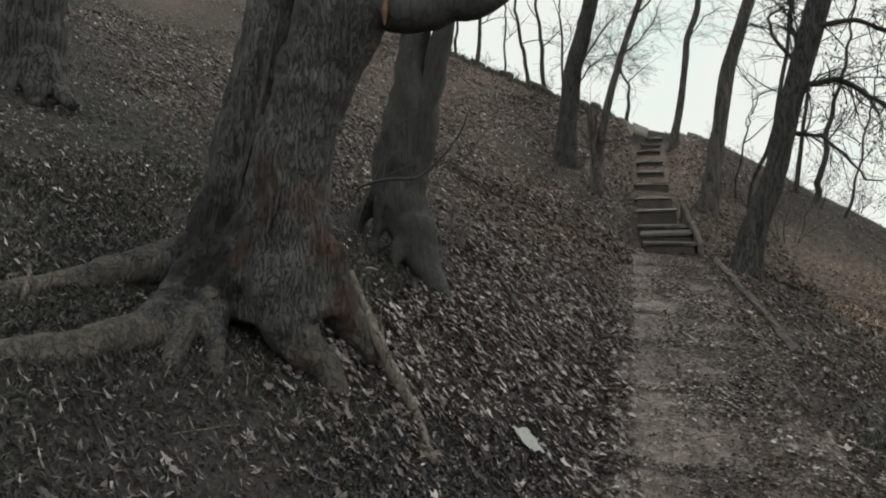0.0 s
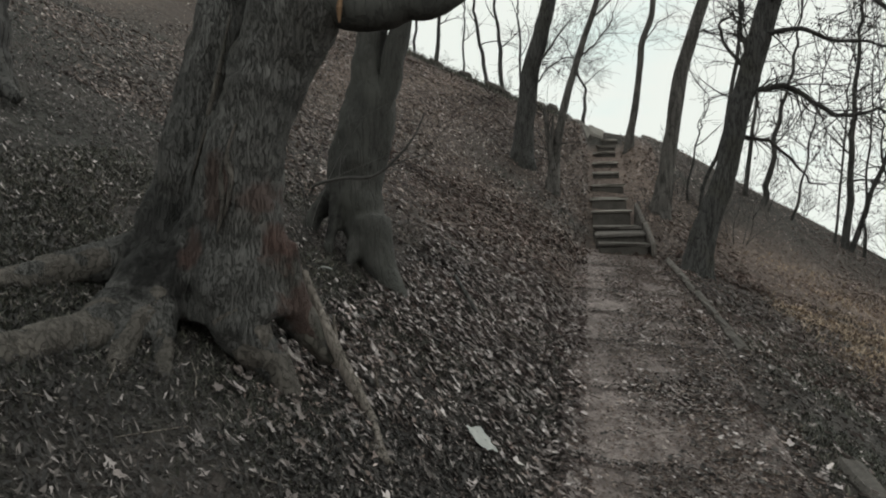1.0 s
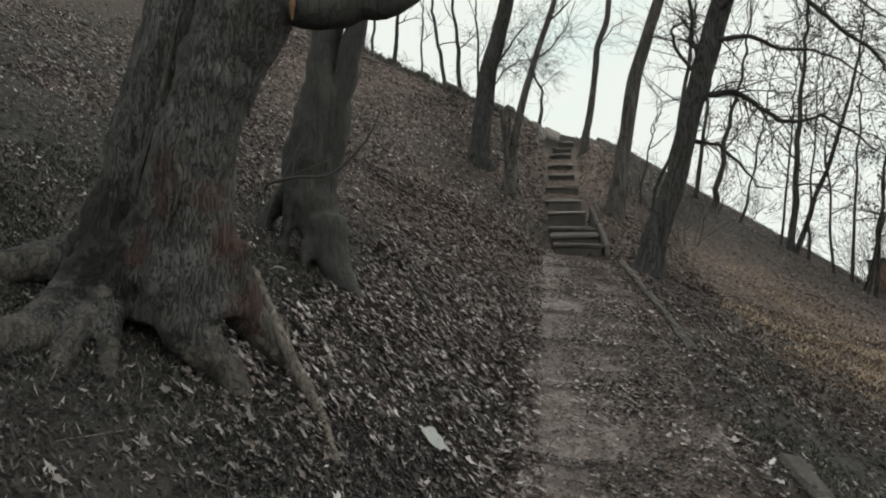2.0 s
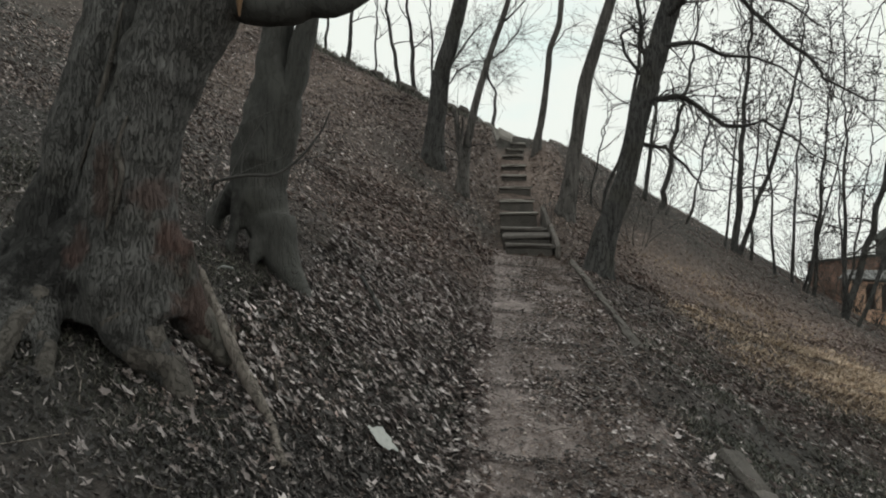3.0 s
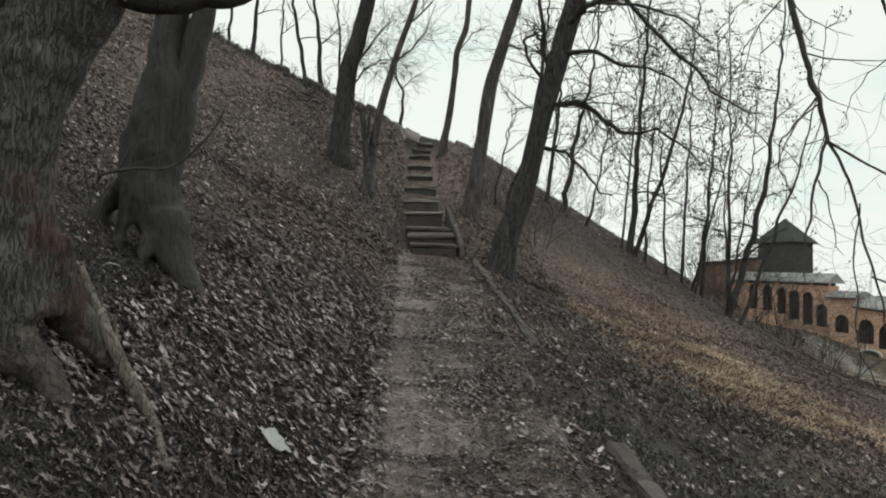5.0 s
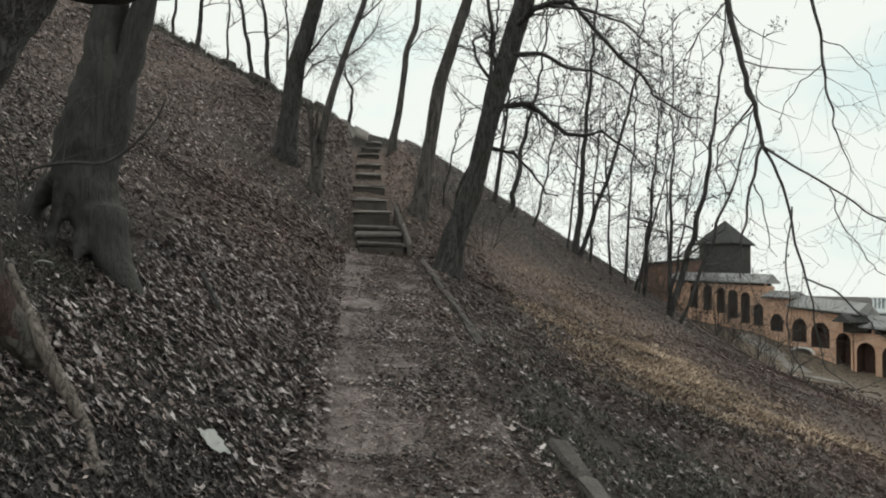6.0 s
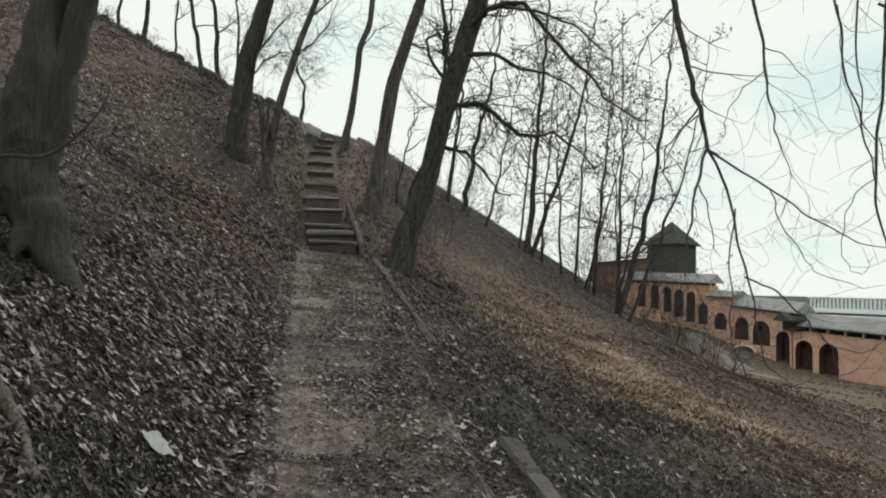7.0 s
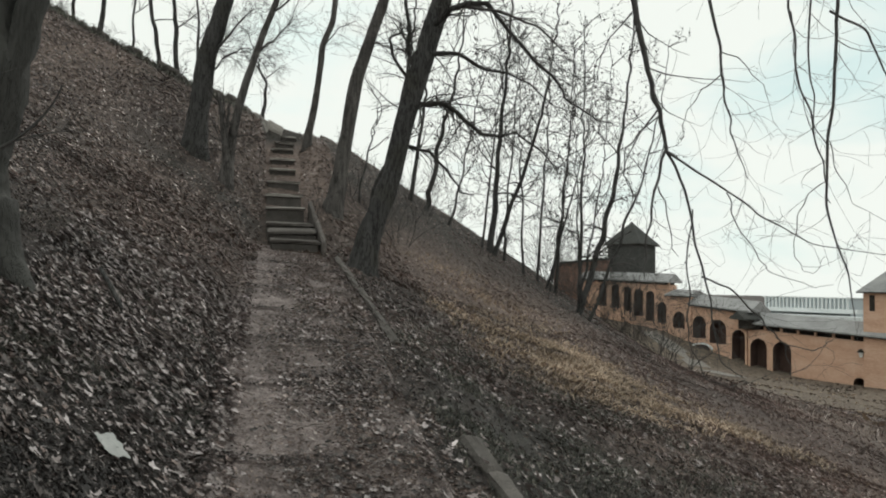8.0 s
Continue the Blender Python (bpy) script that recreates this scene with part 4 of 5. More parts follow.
# woods on the brow
WOOD = (
    ([(3.34, 14.53, 1.6, 0.072), (3.44, 14.53, 2.1, 0.063), (3.66, 14.53, 3.21, 0.048), (3.83, 14.53, 3.95, 0.037)], 5.7),
    ([(3.01, 14.52, 1.77, 0.059), (3.16, 14.52, 3.04, 0.042), (3.26, 14.52, 3.89, 0.031)], 5.3),
    ([(4.68, 14.28, 0.74, 0.085), (4.79, 14.28, 2.02, 0.064), (4.89, 14.28, 3.23, 0.053), (5.0, 14.28, 4.59, 0.038)], 6.7),
    ([(4.78, 14.26, 0.68, 0.067), (5.05, 14.26, 1.43, 0.054), (5.37, 14.26, 2.29, 0.048), (5.74, 14.26, 3.55, 0.038)], 5.3),
    ([(5.66, 14.0, 0.1, 0.039), (5.78, 14.0, 2.16, 0.026), (5.84, 14.0, 3.25, 0.021)], 4.5),
    ([(6.2, 13.1, -0.49, 0.08), (6.45, 13.1, 0.26, 0.07), (6.71, 13.1, 1.05, 0.065), (6.96, 13.1, 2.22, 0.051), (7.11, 13.1, 3.16, 0.036)], 5.2),
    ([(6.21, 13.09, -0.5, 0.048), (6.23, 13.09, 1.27, 0.035), (6.24, 13.09, 2.41, 0.025)], 4.5),
    ([(5.95, 13.75, -0.14, 0.045), (6.11, 13.75, 1.55, 0.031), (6.19, 13.75, 2.51, 0.026)], 4.4),
    ([(3.82, 14.44, 1.28, 0.038), (4.0, 14.44, 2.0, 0.026), (4.26, 14.44, 3.1, 0.021)], 4.2),
    ([(4.96, 14.17, 0.55, 0.036), (5.03, 14.17, 1.62, 0.027), (5.13, 14.17, 3.1, 0.018)], 4.5),
    ([(5.37, 14.04, 0.27, 0.037), (5.32, 14.04, 1.4, 0.026), (5.26, 14.04, 2.81, 0.018)], 4.3),
    ([(6.21, 13.2, -0.46, 0.035), (6.43, 13.2, 0.77, 0.024), (6.65, 13.2, 1.98, 0.016)], 3.8),
    ([(5.83, 13.75, -0.09, 0.03), (5.99, 13.75, 1.1, 0.024), (6.16, 13.75, 2.31, 0.015)], 3.8),
    ([(6.25, 12.76, -0.61, 0.045), (6.72, 12.76, 0.55, 0.039), (7.16, 12.76, 1.66, 0.029), (7.44, 12.76, 2.44, 0.02)], 4.2),
    ([(6.22, 13.09, -0.51, 0.026), (6.16, 13.09, 0.97, 0.021), (6.11, 13.09, 2.23, 0.013)], 3.9),
    ([(5.81, 13.87, -0.03, 0.034), (6.15, 13.87, 1.2, 0.026), (6.52, 13.87, 2.55, 0.016)], 4.1),
    ([(4.52, 14.3, 0.84, 0.032), (4.65, 14.3, 2.07, 0.025), (4.79, 14.3, 3.43, 0.018)], 4.4),
)
for i, (rows, tall) in enumerate(WOOD):
    z = surface(rows[0][0], rows[0][1])
    rows = [(rows[0][0], rows[0][1], z, rows[0][3])] + list(rows[1:])
    rows = [(a, b, c, r * 0.86) for a, b, c, r in rows]
    make_tree("tree", "bare dark tree on the brow of the slope", rows, M_BARK_DARK, tall - z + 1.0, lobes(3, 0.3, 0.12, i), 8, (), 11, z + 0.9, seed=40 + i, group="trees on the brow", depth=2, crown_len=0.95, kids=4, sink=0.3, kink=0.04, cones=16)

SAPLINGS = (
    ([(-2.20, 16.1, 4.2, 0.050), (-2.24, 16.1, 4.52, 0.049), (-2.35, 16.1, 5.36, 0.043), (-2.50, 16.1, 6.10, 0.037)], 3.6),
    ([(-1.84, 16.0, 4.1, 0.058), (-1.86, 16.0, 4.44, 0.055), (-1.92, 16.0, 5.38, 0.049), (-2.02, 16.0, 6.12, 0.037)], 4.0),
    ([(-3.50, 16.2, 5.0, 0.058), (-3.47, 16.2, 5.29, 0.055), (-3.42, 16.2, 6.07, 0.043)], 3.6),
    ([(-4.05, 16.3, 5.2, 0.04), (-4.03, 16.3, 5.62, 0.037), (-3.99, 16.3, 6.25, 0.031)], 3.2),
    ([(-1.35, 16.0, 4.0, 0.034), (-1.45, 16.0, 4.6, 0.032), (-1.51, 16.0, 5.98, 0.025)], 3.2),
    ([(-0.08, 15.9, 3.4, 0.050), (-0.06, 15.9, 3.69, 0.045), (0.00, 15.9, 4.37, 0.031), (-0.18, 15.9, 4.73, 0.025)], 1.6),
    ([(1.86, 12.4, 1.45, 0.034), (1.95, 12.4, 1.75, 0.032), (2.21, 12.4, 2.37, 0.035), (2.35, 12.4, 3.10, 0.034), (2.50, 12.4, 4.05, 0.031)], 4.5),
    ([(-2.75, 16.1, 4.5, 0.03), (-2.8, 16.1, 5.3, 0.025), (-2.78, 16.1, 6.2, 0.02)], 2.6),
    ([(1.70, 12.6, 1.35, 0.022), (1.74, 12.6, 1.9, 0.02), (1.9, 12.6, 2.6, 0.014)], 2.0),
)
for i, (rows, tall) in enumerate(SAPLINGS):
    z = surface(rows[0][0], rows[0][1])
    rows = [(rows[0][0], rows[0][1], z, rows[0][3])] + list(rows[1:])
    make_tree("sapling", "thin bare sapling on the brow of the hill", rows, M_BARK_DARK, max(tall, rows[-1][2] - z + 0.3), None, 6, (), 5, z + 0.8, seed=70 + i, group="saplings on the brow", depth=1, crown_len=0.9, kids=4, sink=0.15, kink=0.03)


# ---- the old brick fortress wall below the hill ----
def wall_front(length, z0, z1, floor, arches, thick=2.2, depth=1.6):
    """A wall along local x with a sloping top z0 to z1. Arched niches (from, to, foot, crown) go into its face. Returns the wall and each niche."""
    top = lambda s: z0 + (z1 - z0) * s / length
    V, Fc, niches = [], [], []

    def quad(*p):
        Fc.append(tuple(range(len(V), len(V) + len(p))))
        V.extend(p)

    at = 0.0
    for a, b, foot, crown in sorted(arches):
        quad((at, 0, floor), (a, 0, floor), (a, 0, top(a)), (at, 0, top(at)))
        if foot > floor:
            quad((a, 0, floor), (b, 0, floor), (b, 0, foot), (a, 0, foot))
        r = (b - a) / 2
        spring = crown - r * 1.05
        n = 12
        arc = [(a + r - r * math.cos(math.pi * k / n), spring + (crown - spring) * math.sin(math.pi * k / n)) for k in range(n + 1)]
        for (xa, za), (xb, zb) in zip(arc, arc[1:]):
            quad((xa, 0, za), (xb, 0, zb), (xb, 0, top(xb)), (xa, 0, top(xa)))
        rim = [(a, foot)] + arc + [(b, foot)]
        NV = [(x, 0, z) for x, z in rim] + [(x, depth, z) for x, z in rim]
        m = len(rim)
        NF = [(k, k + m, k + m + 1, k + 1) for k in range(m - 1)] + [(m - 1, 2 * m - 1, m, 0), tuple(range(2 * m - 1, m - 1, -1))]
        niches.append((NV, NF))
        at = b
    quad((at, 0, floor), (length, 0, floor), (length, 0, z1), (at, 0, top(at)))
    quad((0, 0, z0), (length, 0, z1), (length, thick, z1), (0, thick, z0))
    quad((0, thick, floor), (0, 0, floor), (0, 0, z0), (0, thick, z0))
    quad((length, 0, floor), (length, thick, floor), (length, thick, z1), (length, 0, z1))
    quad((length, thick, floor), (0, thick, floor), (0, thick, z0), (length, thick, z1))
    return (V, Fc), niches


def box(x0, x1, y0, y1, z0, z1, z0b=None, z1b=None):
    """A box whose ends at x1 may stand at other heights."""
    z0b, z1b = (z0 if z0b is None else z0b), (z1 if z1b is None else z1b)
    V = [(x0, y0, z0), (x1, y0, z0b), (x1, y1, z0b), (x0, y1, z0), (x0, y0, z1), (x1, y0, z1b), (x1, y1, z1b), (x0, y1, z1)]
    return V, [(3, 2, 1, 0), (4, 5, 6, 7), (0, 1, 5, 4), (1, 2, 6, 5), (2, 3, 7, 6), (3, 0, 4, 7)]


def gable_roof(x0, x1, y0, y1, za, zb, ridge, t=0.16):
    """A pitched roof along x from eave height za at x0 to zb at x1, with its thickness and gable ends."""
    ym = (y0 + y1) / 2
    V = []
    for x, z in ((x0, za), (x1, zb)):
        V += [(x, y0, z), (x, ym, z + ridge), (x, y1, z), (x, y1, z - t), (x, y0, z - t)]
    return V, [(0, 5, 6, 1), (1, 6, 7, 2), (2, 7, 8, 3), (3, 8, 9, 4), (4, 9, 5, 0), (4, 0, 1, 2, 3), (5, 9, 8, 7, 6)]


def wall_section(a, b, z0, z1, floor, arches, gap, post_step, roof_rise, over=0.7, roof=None, grow_end=0.0):
    """One stretch of covered wall: brick face with niches, a dark gallery slot with posts, and a roof."""
    length = math.hypot(b[0] - a[0], b[1] - a[1])
    turn = math.atan2(b[1] - a[1], b[0] - a[0])
    m = Matrix.Translation((a[0], a[1], 0)) @ Matrix.Rotation(turn, 4, "Z")
    root = thing("fortress_wall", (0, 0, 0), "old orange brick fortress wall with arched niches and a shingled gallery roof", "wall", "fortress wall stretches")
    root.matrix_basis = m
    bpy.context.view_layer.update()

    def add(name, vf, mat, label=""):
        ob = mesh_object(name, vf[0], vf[1], mat)
        ob.parent = root
        return tagged(ob, label) if label else ob

    face, niches = wall_front(length, z0, z1, floor, arches)
    add("wall", face, M_BRICK)
    # The dark of each recess is put into its brick colour.
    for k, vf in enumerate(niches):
        add("niche", vf, M_BRICK_SHADE, "arched niche with shade in its brick colour")
    if gap:
        # Dark sheet added behind the posts as the slot's shade.
        add("gallery_wall", box(0, length, 1.0, 1.5, z0, z0 + gap, z1, z1 + gap), M_WOOD_AND_SLOT, "gallery back wall, coloured dark for the shade of the slot")
        n = max(2, int(length / post_step))
        for k in range(n + 1):
            s = 0.12 + (length - 0.24) * k / n
            z = z0 + (z1 - z0) * s / length
            add("post", box(s - 0.12, s + 0.12, 0.02, 0.3, z - 0.02, z + gap), M_BRICK)
    add("roof", gable_roof(-0.25, length + 0.25 + grow_end, -over, 3.4, z0 + gap + 0.12, z1 + gap + 0.12, roof_rise), roof or M_ROOF)
    add("fascia", box(-0.2, length + 0.2, -over + 0.03, -over + 0.12, z0 + gap - 0.16, z0 + gap - 0.02, z1 + gap - 0.16, z1 + gap - 0.02), M_WOOD_AND_SLOT)
    return root


wall_section((48.38, 103.28), (55.9, 90.5), 1.30, 0.85, -6.5, [(3.2, 4.5, -2.5, 1.0), (5.37, 6.73, -2.7, 0.95), (7.51, 8.74, -3.1, 0.55), (9.22, 10.7, -3.8, 0.25), (11.16, 12.51, -4.4, -0.05), (13.0, 14.4, -4.6, -1.6)], 0.35, 2.2, 1.15)
wall_section((55.75, 90.3), (56.9, 86.6), -0.75, -0.85, -7.5, [(0.75, 2.75, -5.15, -2.85)], 0.15, 1.8, 0.75)
wall_section((56.9, 86.4), (59.3, 78.2), -2.05, -2.75, -10.5, [(0.1, 2.25, -6.3, -3.3), (2.9, 5.5, -6.8, -3.65), (6.35, 8.3, -9.1, -4.75)], 0.3, 2.0, 1.25, grow_end=0.8)
wall_section((59.35, 78.0), (72.0, 47.6), -4.55, -6.1, -12.5, [(0.3, 2.45, -9.8, -5.7), (3.2, 5.5, -10.1, -5.85), (12.5, 13.8, -10.9, -9.2)], 0.72, 2.05, 1.35)


def make_lean_roof():
    root = thing("gable", (58.9, 79.0, -3.4), "small dark plank gable between two wall roofs", "roof")
    part("gable", gable_roof(57.6, 60.6, 76.4, 79.4, -3.25, -3.25, 0.85), M_ROOF_DARK, root)
    part("planks", box(58.6, 60.4, 76.9, 78.9, -4.6, -3.3), M_WOOD_AND_SLOT, root)


make_lean_roof()


def make_tower(name, place, half, foot, eave, apex, body, roof, slots, label, spin):
    root = thing(name, (0, 0, 0), label, "tower", "fortress towers")
    root.matrix_basis = Matrix.Translation((place[0], place[1], 0)) @ Matrix.Rotation(spin, 4, "Z")

    def add(word, vf, mat):
        ob = mesh_object(word, vf[0], vf[1], mat)
        ob.parent = root
        return ob

    add("body", box(-half, half, -half, half, foot, eave), body)
    o = half + 0.55
    add("roof", ([(-o, -o, eave), (o, -o, eave), (o, o, eave), (-o, o, eave), (0, 0, apex)], [(3, 2, 1, 0), (0, 1, 4), (1, 2, 4), (2, 3, 4), (3, 0, 4)]), roof)
    add("eaves_board", box(-o, o, -o, o, eave - 0.14, eave - 0.003), M_WOOD_AND_SLOT)
    for k in range(slots):
        s = -half + 2 * half * (k + 0.5) / slots
        add("window", box(s - 0.27, s + 0.27, -half - 0.01, -half + 0.25, eave - 2.1, eave - 0.35), M_WOOD_AND_SLOT)
        add("window", box(-half - 0.01, -half + 0.25, s - 0.27, s + 0.27, eave - 2.1, eave - 0.35), M_WOOD_AND_SLOT)
    return root


make_tower("tower", (56.6, 102.6), 2.7, -4.0, 7.2, 10.9, M_ROOF_DARK, M_ROOF_DARK, 0, "dark timber-clad tower with a tent roof above the wall", radians(-58))
make_tower("tower", (69.2, 63.6), 3.6, -12.0, 0.35, 4.6, M_BRICK, M_ROOF, 4, "orange brick tower with slot windows and a grey tent roof", radians(-64))


def make_far_wall():
    root = thing("brick_wall", (46.3, 108.6, 0), "old brick wall seen through bare trees", "wall")
    a, b = Vector((46.0, 109.0)), Vector((52.4, 102.0))
    d = (b - a).normalized()
    n = Vector((-d.y, d.x))
    V = []
    for z0, z1 in ((-6.0, -6.0), (3.9, 4.7)):
        for p, z in ((a, z0), (b, z1), (b + n, z1), (a + n, z0)):
            V.append((p.x, p.y, z))
    part("wall", (V, [(3, 2, 1, 0), (4, 5, 6, 7), (0, 1, 5, 4), (1, 2, 6, 5), (2, 3, 7, 6), (3, 0, 4, 7)]), M_BRICK_OLD, root)
    W = []
    for lift_ in (0.004, 0.35):
        for p, z in ((a - n * 0.4, 3.9), (b - n * 0.4, 4.7), (b + n * 1.4, 4.7), (a + n * 1.4, 3.9)):
            W.append((p.x, p.y, z + lift_))
    part("coping", (W, [(3, 2, 1, 0), (4, 5, 6, 7), (0, 1, 5, 4), (1, 2, 6, 5), (2, 3, 7, 6), (3, 0, 4, 7)]), M_ROOF_DARK, root)


make_far_wall()


def make_far_building():
    """The long pale building with upright fins that rises behind the wall."""
    root = thing("building", (134, 155, 0), "long pale modern building with upright fins and a low white roof", "building")
    a, b = Vector((130.2, 164.8)), Vector((138.3, 144.6))
    length = (b - a).length
    root.matrix_basis = Matrix.Translation((a.x, a.y, 0)) @ Matrix.Rotation(math.atan2(b.y - a.y, b.x - a.x), 4, "Z")

    def add(word, vf, mat):
        ob = mesh_object(word, vf[0], vf[1], mat)
        ob.parent = root
        return ob

    add("wall", box(0, length, 0.5, 14, -18.0, -1.05), M_GLASS_BLUE)
    add("roof", box(-0.4, length + 0.4, -0.3, 14.4, -1.046, -0.75), M_WHITE)
    add("ledge", box(-0.4, length + 3.4, -3.6, 0.48, -4.6, -3.6), M_WHITE)
    add("ledge", box(-2.0, length + 6.0, -8.0, -3.62, -7.2, -5.2), M_WHITE)
    n = 22
    for k in range(n):
        s = 0.4 + (length - 0.8) * k / (n - 1)
        add("fin", box(s - 0.2, s + 0.2, -0.1, 0.48, -3.6, -1.05), M_WHITE)
    return root


make_far_building()


def make_wall_lamp():
    root = thing("wall_lamp", (64.35, 65.6, -6.6), "small hooded lamp on the brick wall", "lamp")
    part("hood", tube(([], []), [(64.30, 65.55, -6.35), (64.28, 65.54, -6.0)], [0.42, 0.12], 8), M_WOOD_AND_SLOT, root)
    part("bulb", tube(([], []), [(64.30, 65.55, -6.9), (64.30, 65.55, -6.36)], [0.16, 0.24], 8), M_LAMP, root, "milky glass")
    part("bracket", tube(([], []), [(64.30, 65.55, -6.2), (64.75, 65.74, -6.2)], [0.05, 0.05], 6), M_WOOD_AND_SLOT, root)


make_wall_lamp()


def strip(name, line, width, lift_, mat, label, category, kind=""):
    """A flat band that lies on the ground along a line."""
    V, Fc = [], []
    P = [Vector(p) for p in line]
    for i, p in enumerate(P):
        d = (P[min(i + 1, len(P) - 1)] - P[max(i - 1, 0)]).normalized()
        n = Vector((-d.y, d.x))
        for s in (-1, -0.5, 0, 0.5, 1):
            q = p + n * s * width / 2
            V.append((q.x, q.y, ground_z(q.x, q.y) + lift_))
    for i in range(len(P) - 1):
        for k in range(4):
            a = i * 5 + k
            Fc.append((a, a + 5, a + 6, a + 1))
    return tagged(mesh_object(name, V, Fc, mat), label, category, kind=kind)


def lane_x(y):
    return 52.9 - 3.3 * (1 - sstep(68.0, 84.0, y))


strip("lane", [(lane_x(91.0 - 2.7 * k), 91.0 - 2.7 * k) for k in range(10)], 2.6, 0.09, M_STEP, "pale concrete lane at the foot of the slope", "path", "structure")


def make_culvert():
    x, y = 57.0, 84.4
    z = ground_z(x, y)
    root = thing("culvert", (x, y, z), "low white half-round culvert mouth beside the wall", "culvert")
    arc = [(x + 1.5 * math.cos(math.pi * k / 10) * 0.5, y - 1.5 * math.cos(math.pi * k / 10) * 0.86, z - 0.1 + 0.75 * math.sin(math.pi * k / 10)) for k in range(11)]
    part("rim", tube(([], []), arc, [0.13] * 11, 8), M_WHITE, root)
    part("bank", tube(([], []), [(x + 0.1, y, z - 0.6), (x + 1.9, y + 0.8, z - 0.6)], [1.15, 1.2], 14), M_GROUND, root, "earth bank over the culvert")


make_culvert()


# ---- loose things near the path ----
def make_leaning_log():
    root = thing("fallen_branch", (-0.9, 2.6, -0.35), "thick dead branch leaning on the foot of the old tree", "branch")
    p, r = curve_through([(-1.10, 2.68, 0.045, 0.019), (-1.00, 2.64, -0.135, 0.025), (-0.875, 2.60, -0.345, 0.024), (-0.765, 2.53, -0.475, 0.019), (-0.70, 2.42, -0.53, 0.015), (-0.62, 2.27, -0.585, 0.011)], 5)
    part("stem", tube(([], []), p, r, 10, wob=0.35, seed=4), M_STICK, root, smooth=True)
    part("snag", tube(([], []), [(-0.70, 2.36, -0.55), (-0.66, 2.30, -0.57), (-0.60, 2.27, -0.58)], [0.016, 0.012, 0.006], 6), M_STICK, root)
    return root


make_leaning_log()


def make_stake():
    root = thing("broken_stake", (-0.975, 2.66, -0.26), "short split stake of broken pale wood", "stake")
    part("splinter", tube(([], []), [(-0.985, 2.66, -0.30), (-0.985, 2.66, -0.19), (-0.980, 2.66, -0.12)], [0.018, 0.015, 0.004], 6, wob=0.3), M_STICK, root)
    part("splinter", tube(([], []), [(-0.945, 2.66, -0.33), (-0.950, 2.66, -0.22), (-0.955, 2.66, -0.13)], [0.016, 0.013, 0.003], 6, wob=0.3, seed=2), M_STICK, root)


make_stake()


def lying_stick(line, label, mat=None):
    p, r = curve_through(line, 5)
    ob = mesh_object("stick", *tube(([], []), p, r, 6, wob=0.25, seed=9), mat or M_STICK, True)
    return tagged(ob, label, "stick", "sticks on the slope")


lying_stick([(-0.80, 2.75, -0.46, 0.006), (-0.79, 2.72, -0.40, 0.008), (-0.80, 2.70, -0.33, 0.005)], "short pale stick poking out of the leaves")
lying_stick([(-1.43, 3.62, 0.05, 0.003), (-1.38, 3.62, 0.085, 0.006), (-1.31, 3.60, 0.075, 0.004)], "curved white peeled stick on the leaves", M_PAPER)
lying_stick([(-1.95, 1.95, 0.06, 0.006), (-1.93, 1.93, 0.0, 0.010), (-1.90, 1.88, -0.06, 0.012), (-1.88, 1.86, -0.14, 0.008)], "crooked dead stick standing beside a root")
lying_stick([(-0.70, 2.05, -0.66, 0.010), (-0.62, 1.98, -0.71, 0.014), (-0.52, 1.90, -0.78, 0.011)], "dark mossy stick half sunk in the leaves", M_ROOT)
lying_stick([(-0.50, 4.25, -0.24, 0.004), (-0.36, 4.20, -0.33, 0.005), (-0.25, 4.35, -0.36, 0.003)], "thin dry twig on the leaf litter")
lying_stick([(-0.85, 4.7, 0.06, 0.012), (-0.70, 4.35, -0.08, 0.014), (-0.62, 4.15, -0.16, 0.010)], "dark fallen branch on the slope", M_BARK_DARK)


def make_brush():
    rng = random.Random(31)
    root = thing("brushwood", (-1.41, 3.6, 0.4), "thin bare brushwood caught at the foot of a tree", "branch")
    p, r = curve_through([(-1.46, 3.66, 0.50, 0.006), (-1.41, 3.60, 0.53, 0.008), (-1.25, 3.58, 0.56, 0.010), (-1.09, 3.60, 0.57, 0.009), (-0.95, 3.60, 0.68, 0.007), (-0.86, 3.60, 0.80, 0.005), (-0.82, 3.60, 0.90, 0.003)], 4)
    part("stem", tube(([], []), p, r, 6, wob=0.2), M_TWIG, root)
    for k, (a, b) in enumerate((((-1.47, 3.62, 0.25), (-1.38, 3.62, 1.1)), ((-1.44, 3.60, 0.3), (-1.30, 3.6, 0.95)), ((-1.50, 3.6, 0.2), (-1.42, 3.58, 0.8)), ((-1.28, 3.58, 0.56), (-1.26, 3.58, 0.72)), ((-1.0, 3.6, 0.62), (-0.72, 3.62, 0.78)))):
        vf = ([], [])
        grow(vf, a, Vector(b) - Vector(a), (Vector(b) - Vector(a)).length, 0.005, 1, rng, 0, 0.2, 3, thin=0.0014)
        part("twig", vf, M_TWIG, root)
    return root


make_brush()


